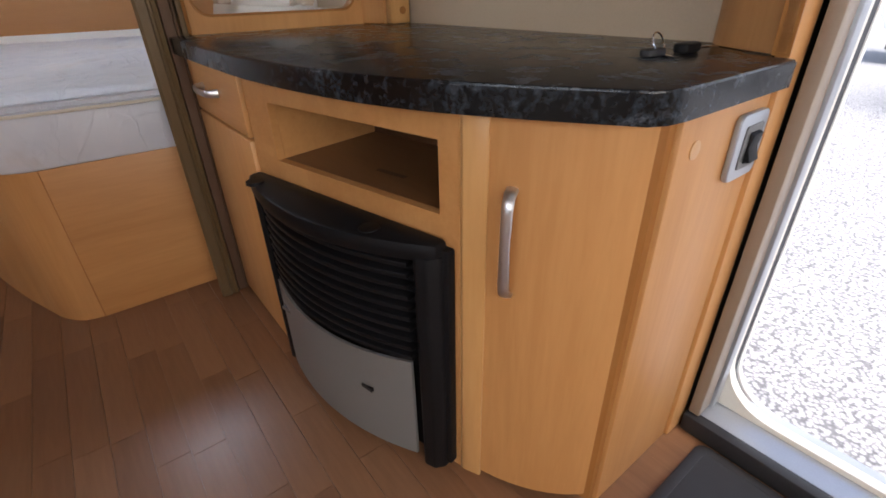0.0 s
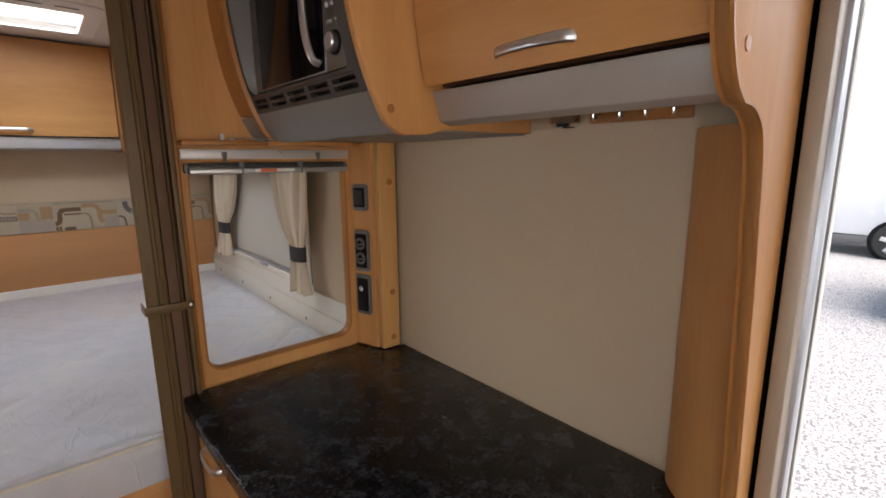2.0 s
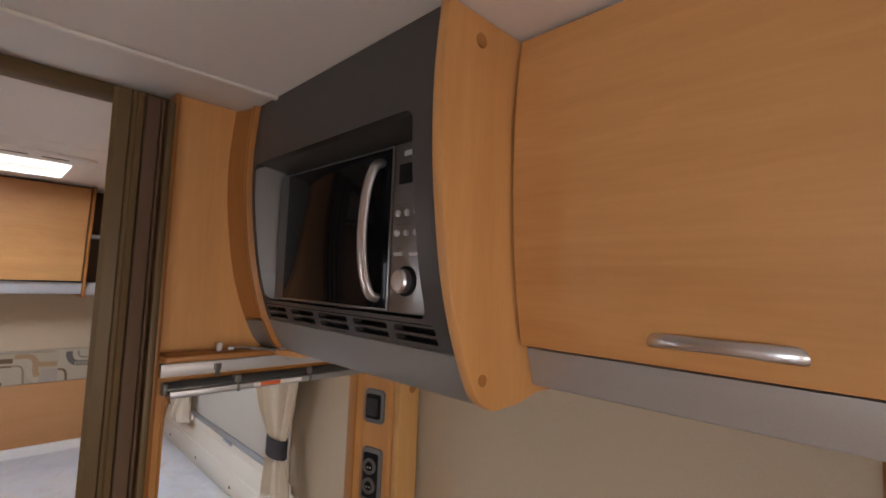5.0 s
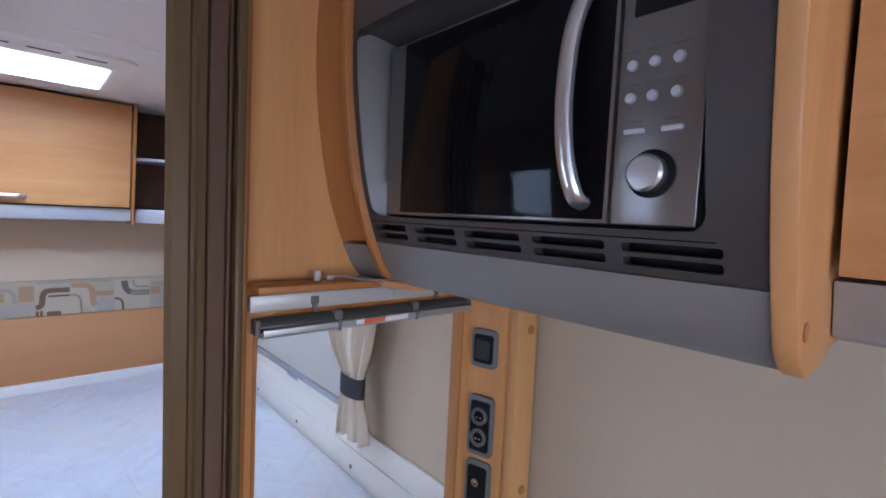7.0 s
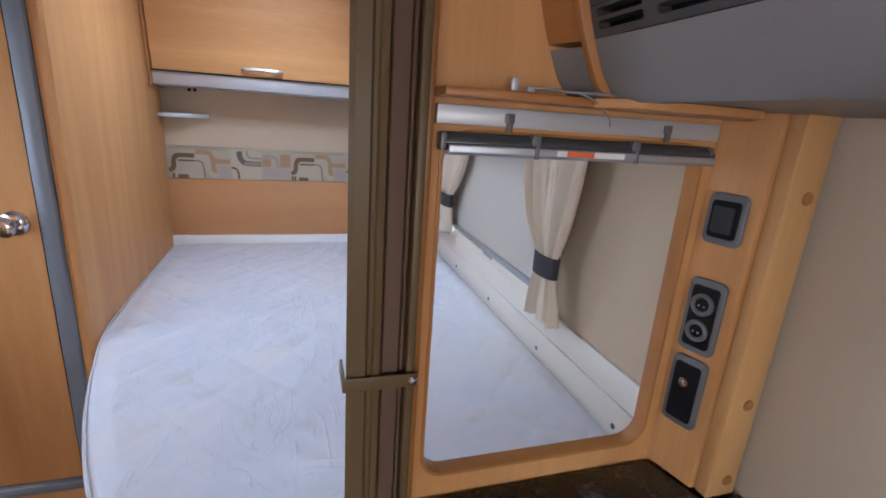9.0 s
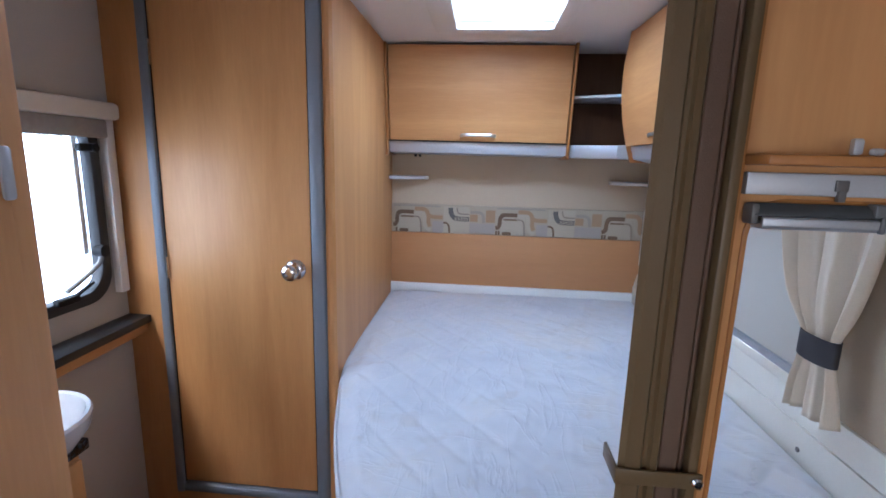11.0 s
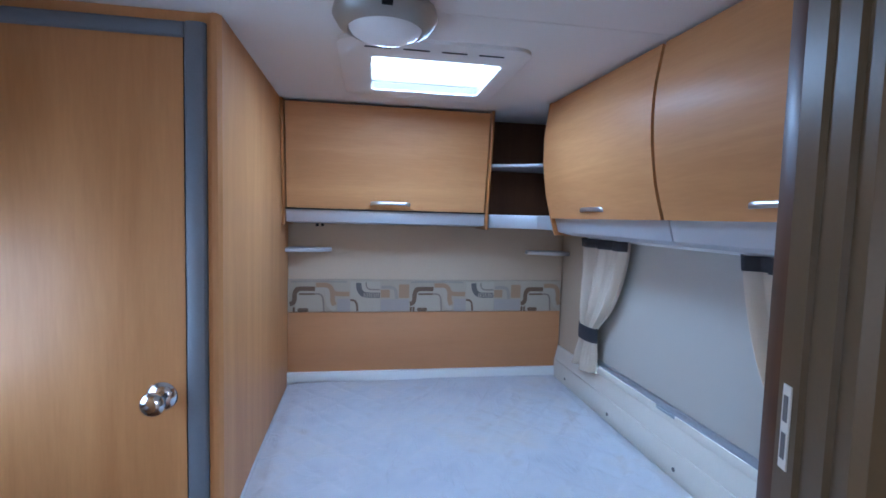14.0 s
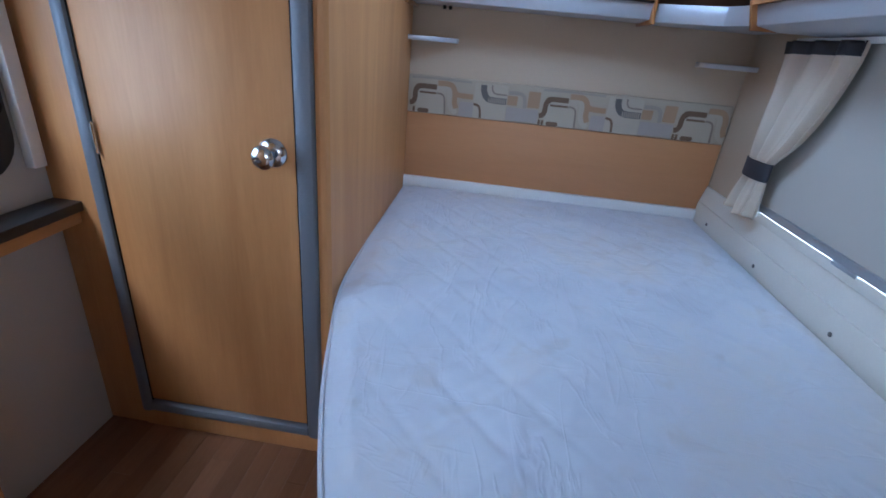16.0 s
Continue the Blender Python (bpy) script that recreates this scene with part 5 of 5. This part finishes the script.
def microwave():
    x = 0.482
    th = thing("microwave_oven", (0.6, 1.18, 1.515), "built-in steel microwave oven with black glass door", "microwave")
    part("body", box(x + 0.004, 0.542, 0.948, 1.404, 1.518, 1.775, 0.003), black, th)
    door = part("door", box(x - 0.006, x + 0.004, 1.032, 1.400, 1.521, 1.770, 0.002), steel_dark, th, "dark steel door edge")
    part("window", box(x - 0.0075, x - 0.005, 1.036, 1.362, 1.525, 1.766, 0.001), glass_black, door, "black glass")
    pts = spline([(x - 0.006, 1.058, 1.540), (x - 0.020, 1.060, 1.548), (x - 0.027, 1.068, 1.585), (x - 0.029, 1.072, 1.640), (x - 0.027, 1.069, 1.700), (x - 0.020, 1.061, 1.738), (x - 0.006, 1.058, 1.747)], 5)
    part("handle", tube(pts, 0.0095, 12, (1, 0.7), (-1, 0, 0)), satin, door, "curved silver handle")
    pan = part("control_panel", box(x - 0.006, x + 0.004, 0.952, 1.029, 1.521, 1.770, 0.002), steel_dark, th, "dark steel control panel")
    part("display", box(x - 0.0068, x - 0.005, 0.962, 1.018, 1.708, 1.738, 0.0006), black, pan)
    part("maker_mark", box(x - 0.0066, x - 0.0055, 0.975, 1.008, 1.749, 1.757), silver, pan)
    for j, z in enumerate((1.665, 1.636)):
        for y in (0.975, 0.996, 1.016):
            part("button", lathe([(0.0052, 0.002), (0.005, -0.003), (0.004, -0.0045), (0.001, -0.005)], (x - 0.005, y, z), "x", 14), silver, pan)
            part("print", box(x - 0.0066, x - 0.0058, y - 0.007, y + 0.007, z + 0.011, z + 0.013), gunmetal, pan)
    for y in (0.976, 1.010):
        part("button", box(x - 0.010, x - 0.005, y - 0.0095, y + 0.0095, 1.603, 1.608, 0.0015), silver, pan)
        part("print", box(x - 0.0066, x - 0.0058, y - 0.006, y + 0.006, 1.613, 1.615), gunmetal, pan)
    part("dial_ring", lathe([(0.0215, 0.0), (0.0215, -0.003), (0.018, -0.004), (0.001, -0.004)], (x - 0.005, 0.992, 1.567), "x", 26), black, pan)
    part("dial", lathe([(0.0168, -0.002), (0.0165, -0.014), (0.014, -0.0165), (0.001, -0.017)], (x - 0.005, 0.993, 1.567), "x", 26), satin, pan, "silver timer dial")


corner_column()
end_panel()
kitchen_cupboard()
hook_rail()
puck_light()
microwave_unit()
microwave()


# ---- entrance door ----
def entrance():
    d = thing("door_2", (WALL_R, 0.02, 0), "open caravan entrance doorway in a grey frame", "door")
    d["kind"] = "structure"
    for y0, y1 in ((0.334, 0.356), (-0.33, -0.306)):
        part("inner_frame", box(0.830, 0.876, y0, y1, 0.047, 1.757, 0.003), champagne_pale, d, "pale beige inner frame")
        part("frame_step", box(0.877, 0.9055, y0 - 0.006 if y0 > 0 else y0, y1 - 0.006 if y0 > 0 else y1 + 0.006, 0.047, 1.757, 0.003), alu, d, "grey aluminium frame step")
    head = part("inner_frame", box(0.830, 0.876, -0.305, 0.3335, 1.735, 1.757, 0.003), champagne_pale, d, "pale beige inner frame")
    part("frame_step", box(0.877, 0.9055, -0.30, 0.328, 1.729, 1.757, 0.003), alu, d, "grey aluminium frame step")
    for k in range(3):
        part("print_mark", box(0.8296, 0.8302, 0.296 + 0.010 * k, 0.304 + 0.010 * k, 1.742, 1.748 + 0.002 * (k == 1)), socket_grey, head, "small unreadable grey mark")
    part("reveal", prism(rounded(-0.31, 0.350, 0.03, 1.75, 0.01, 2), "x", 0.906, 0.929, 0, holes=[rounded(-0.285, 0.331, 0.03 + 0.025, 1.725, 0.10)]), cream, d, "cream rounded reveal")
    part("outer_trim", prism(rounded(-0.31, 0.357, 0.0, 1.765, 0.11), "x", WALL_R + 0.036, WALL_R + 0.052, 0.006, holes=[rounded(-0.28, 0.330, 0.03, 1.725, 0.10)]), white, d, "white outer trim")
    part("seal", prism(rounded(-0.2895, 0.3365, 0.0205, 1.7345, 0.09), "x", 0.9305, WALL_R + 0.0345, 0, holes=[rounded(-0.286, 0.333, 0.031, 1.731, 0.088)]), rubber, d)
    # black strip added to draw the shadow between end panel and frame
    part("jamb_shadow", box(0.8385, 0.905, 0.3645, 0.372, 0.05, 1.862), black, d, "black strip for the shadow beside the frame")
    part("sill", box(0.845, 0.965, -0.33, 0.357, 0.012, 0.043, 0.004), alu, d, "aluminium sill")
    part("sill_rubber", box(0.818, 0.8445, -0.33, 0.360, 0.001, 0.046, 0.006), rubber, d, "black rubber sill strip")


def door_mat():
    th = thing("door_mat", (0.6, 0.0, 0), "dark grey ribbed door mat with black border", "mat")
    part("border", prism(rounded(0.40, 0.812, -0.42, 0.312, 0.02, 3), "z", 0.001, 0.009, 0.002, holes=[rounded(0.42, 0.794, -0.40, 0.292, 0.015, 3)]), rubber, th)
    part("carpet_insert", box(0.4195, 0.7945, -0.4005, 0.2925, 0.001, 0.0075), plain("mat_pile", (0.035, 0.036, 0.04), 0.95, grain=700, vary=0.35, bump=0.7), th)


entrance()
door_mat()


# ---- vanity corner ----
def vanity():
    th = thing("vanity_shelf", (WALL_L, 2.1, 0.78), "narrow dark vanity shelf under the window", "shelf")
    part("top", prism([(WALL_L + 0.001, 1.60), (-1.16, 1.60), (-1.195, 2.0), (-1.21, 2.469), (WALL_L + 0.001, 2.469)], "z", 0.772, 0.800, 0.003), dark_laminate, th, "black shelf board")
    part("support", prism([(WALL_L + 0.001, 1.60), (-1.175, 1.60), (-1.21, 2.0), (-1.225, 2.469), (WALL_L + 0.001, 2.469)], "z", 0.735, 0.771, 0.002), beech_y, th)
    cab = thing("vanity_cabinet", (-1.15, 1.8, 0), "beech vanity cabinet under the basin", "cabinet")
    part("body", box(WALL_L + 0.001, -1.055, 1.585, 1.96, 0, 0.60, 0.004), beech_z, cab)
    part("door", box(-1.054, -1.038, 1.60, 1.95, 0.03, 0.58, 0.003), beech_z, cab)
    part("knob", lathe([(0.008, 0.0), (0.010, 0.01), (0.001, 0.014)], (-1.038, 1.91, 0.36), "x", 14), chrome, cab)
    part("dark_top", box(WALL_L + 0.001, -1.03, 1.585, 1.97, 0.601, 0.632, 0.004), worktop_mat, cab)
    b = thing("wash_basin", (-1.13, 1.86, 0.633), "round grey-white wash basin on the vanity", "basin")
    part("bowl", lathe([(0.07, 0.633), (0.13, 0.65), (0.158, 0.69), (0.166, 0.728), (0.162, 0.736), (0.152, 0.733), (0.14, 0.70), (0.11, 0.668), (0.05, 0.655), (0.001, 0.653)], (-1.125, 1.855, 0)), basin_mat, b)
    w = thing("window_2", (WALL_L, 2.0, 0.9), "hinged side window in black rubber with a raised blind", "window")
    w["kind"] = "structure"
    part("rubber_frame", prism(rounded(1.60, 2.405, 0.885, 1.52, 0.10), "x", WALL_L - 0.03, WALL_L + 0.012, 0.006, holes=[rounded(1.635, 2.365, 0.925, 1.49, 0.08)]), rubber, w, "black rubber window frame")
    part("pane", box(WALL_L - 0.028, WALL_L - 0.024, 1.62, 2.39, 0.90, 1.51), pane_mat, w).visible_shadow = False
    part("blind_case", box(WALL_L + 0.001, WALL_L + 0.055, 1.55, 2.462, 1.495, 1.552, 0.014), cream, w, "cream blind cassette")
    part("rolled_blind", box(WALL_L + 0.008, WALL_L + 0.03, 1.58, 2.43, 1.435, 1.495, 0.004), plain("blind_grey", (0.36, 0.35, 0.33), 0.7), w, "grey blind, mostly raised")
    part("side_channel", box(WALL_L + 0.001, WALL_L + 0.03, 2.418, 2.455, 0.895, 1.50, 0.004), white, w, "white blind channel")
    part("catch", join(box(WALL_L + 0.008, WALL_L + 0.03, 2.31, 2.37, 1.39, 1.415, 0.004), lathe([(0.014, 0.0), (0.014, 0.03), (0.001, 0.032)], (WALL_L + 0.006, 2.365, 1.402), "x", 12)), black, w)
    part("stay", tube(spline([(WALL_L + 0.02, 2.355, 1.06), (WALL_L + 0.015, 2.35, 1.02), (WALL_L - 0.01, 2.31, 0.975), (WALL_L - 0.01, 2.24, 0.945)], 5), 0.008, 8), gunmetal, w)
    part("catch", lathe([(0.02, 0.0), (0.02, 0.03), (0.001, 0.032)], (WALL_L + 0.006, 2.355, 1.06), "x", 14), black, w)
    part("catch", join(box(WALL_L + 0.005, WALL_L + 0.03, 2.17, 2.25, 0.915, 0.94, 0.006), tube([(WALL_L + 0.02, 2.24, 0.935), (WALL_L + 0.03, 2.30, 0.965)], 0.006, 8)), black, w)
    part("outer_stay", box(WALL_L - 0.02, WALL_L - 0.012, 2.325, 2.345, 1.05, 1.45, 0.003), white, w)


def tall_cabinet():
    th = thing("tall_cabinet", (-1.0, 1.2, 0), "tall beech cabinet beside the vanity", "cabinet")
    part("body", prism([(WALL_L + 0.001, 0.75), (-0.672, 0.75), (-0.672, 1.555), (-0.678, 1.572), (-0.69, 1.578), (WALL_L + 0.001, 1.578)], "z", 0, roof(1.4) - 0.002), beech_z, th)
    part("door", box(-0.671, -0.657, 0.77, 1.525, 0.05, 1.88, 0.003), beech_z, th)
    part("catch_plate", prism(rounded(1.512, 1.53, 1.32, 1.395, 0.006, 3), "x", -0.670, -0.653, 0.002), alu, th)


vanity()
tall_cabinet()

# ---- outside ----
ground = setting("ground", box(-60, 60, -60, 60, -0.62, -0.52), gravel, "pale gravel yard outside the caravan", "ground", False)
# glowing board added close outside, standing in for the overexposed daylight
setting("backdrop", box(-3.6, -3.55, -3, 8, -0.5, 4.5), glow("daylight_glow", (0.80, 0.90, 1.0), 1.8), "overexposed daylight beyond the vanity window", "backdrop", False)


def hedge():
    th = thing("hedge", (-3.2, 3.2, -0.52), "dark green hedge beyond the vanity window", "hedge")
    rng = random.Random(4)
    bm = bmesh.new()
    for k in range(700):
        c = Vector((-3.2 + rng.uniform(-0.15, 0.2), 3.9 + rng.uniform(-0.5, 1.2), 1.75 + rng.uniform(-0.25, 0.8)))
        u = Vector((rng.uniform(-1, 1), rng.uniform(-1, 1), rng.uniform(-1, 1))).normalized() * 0.06
        v = u.orthogonal().normalized() * 0.035
        bm.faces.new([bm.verts.new(c + q) for q in (u, v, -u, -v)])
    part("leaves", bm, plain("hedge_leaf", (0.05, 0.09, 0.05), 0.6), th, smooth=False)
    part("trunk", tube([(-3.3, 4.6, -0.52), (-3.3, 4.6, 1.8)], 0.03, 8), brown_wood, th)


def parked_vehicle():
    """White camper: body with a rounded rear, wheel and lamps."""
    th = thing("parked_camper", (12.6, -1.0, -0.52), "white parked camper with alloy wheel", "camper")
    x = 11.6
    body = [(-6.5, -0.12), (2.3, -0.12), (2.55, 0.3), (2.6, 1.2), (2.5, 2.3), (2.2, 2.6), (-6.5, 2.6)]
    part("body", prism(body, "x", x, x + 2.1, 0.05), paint_white, th, "white body")
    part("skirt", box(x + 0.02, x + 2.0, -6.4, 2.3, -0.28, -0.12, 0.02), gunmetal, th)
    part("wheel_arch", lathe([(0.40, -0.02), (0.40, 0.05), (0.01, 0.05)], (x, 1.0, -0.19), "x", 24), black, th)
    w = part("wheel", lathe([(0.22, -0.10), (0.30, -0.10), (0.33, -0.06), (0.33, 0.08), (0.22, 0.08)], (x - 0.02, 1.0, -0.19), "x", 28), tyre_mat, th, "black tyre")
    part("hub", lathe([(0.01, -0.05), (0.215, -0.05), (0.215, 0.05), (0.01, 0.05)], (x - 0.02, 1.0, -0.19), "x", 24), black, w)
    for k in range(5):
        a = 2 * math.pi * k / 5 + 0.3
        for da in (-0.1, 0.1):
            part("spoke", tube([(x - 0.11, 1.0, -0.19), (x - 0.11, 1.0 + 0.22 * math.cos(a + da), -0.19 + 0.22 * math.sin(a + da))], [0.035, 0.022], 6), silver, w, "alloy spoke")
    part("handle_mark", box(x - 0.02, x, 0.25, 0.31, 0.75, 1.25, 0.01), tail_red, th, "red trim mark")


def parked_caravan():
    th = thing("parked_caravan", (7.9, -2.0, -0.52), "white parked caravan rear with red and amber lamps", "caravan")
    x = 7.0
    body = [(-5.5, -0.1), (-0.3, 0.05), (0.5, 0.42), (0.60, 0.60), (0.55, 0.78), (0.0, 0.86), (0.0, 2.3), (-0.3, 2.5), (-5.5, 2.5)]
    part("body", prism(body, "x", x, x + 1.9, 0.04), paint_white, th, "white body")
    part("lamp", box(x - 0.02, x + 0.05, 0.48, 0.60, 0.56, 0.68, 0.01), tail_red, th, "red tail lamp")
    part("lamp", box(x - 0.02, x + 0.02, 0.36, 0.44, 0.52, 0.60, 0.01), tail_amber, th, "amber lamp")
    part("lamp", box(x - 0.02, x + 0.02, 0.14, 0.28, 0.36, 0.48, 0.01), tail_red, th, "red tail lamp")
    part("wheel", lathe([(0.16, -0.08), (0.28, -0.08), (0.30, 0.08), (0.16, 0.08)], (x + 0.1, -2.4, -0.22), "x", 24), tyre_mat, th)


hedge()
parked_vehicle()
parked_caravan()
setting("backdrop", box(56, 56.5, -60, 60, -0.6, 30), glow("pale_overcast", (0.95, 0.97, 1.0), 0.9), "pale overcast sky in the distance", "backdrop", False)

# ---- floor planks, last ----
rng = random.Random(11)
W, L = 0.066, 0.40
mesh_of = {}


def plank_mesh(w, l):
    key = (round(w, 3), round(l, 3))
    if key not in mesh_of:
        bm = box(-w / 2 + 0.0004, w / 2 - 0.0004, -l / 2 + 0.0004, l / 2 - 0.0004, -0.004, 0.0)
        me = bpy.data.meshes.new("plank")
        bm.to_mesh(me)
        bm.free()
        me.materials.append(laminate)
        mesh_of[key] = me
    return mesh_of[key]


x = -1.27
rest = []
while x < 0.93:
    y = FRONT + rng.uniform(-L, 0)
    while y < 2.5:
        a, b = max(y, FRONT), min(y + L, 2.6)
        if b - a > 0.03:
            near = 0.25 < a + 0.4 and b < 2.7 and x < 0.45
            if near and b > 0.3:
                p = new("plank", plank_mesh(W, b - a))
                p.location = (x + W / 2, (a + b) / 2, 0)
                p.parent = floor
            else:
                rest.append((x, min(x + W, 0.929), a, b))
        y += L
    x += W
bm = bmesh.new()
for a, b, c, d in rest:
    bm.faces.new([bm.verts.new(q) for q in ((a + 0.0004, c + 0.0004, 0), (b - 0.0004, c + 0.0004, 0), (b - 0.0004, d - 0.0004, 0), (a + 0.0004, d - 0.0004, 0))])
far = part("plank_field", bm, laminate, floor, "", False)
far["kind"] = "stuff"
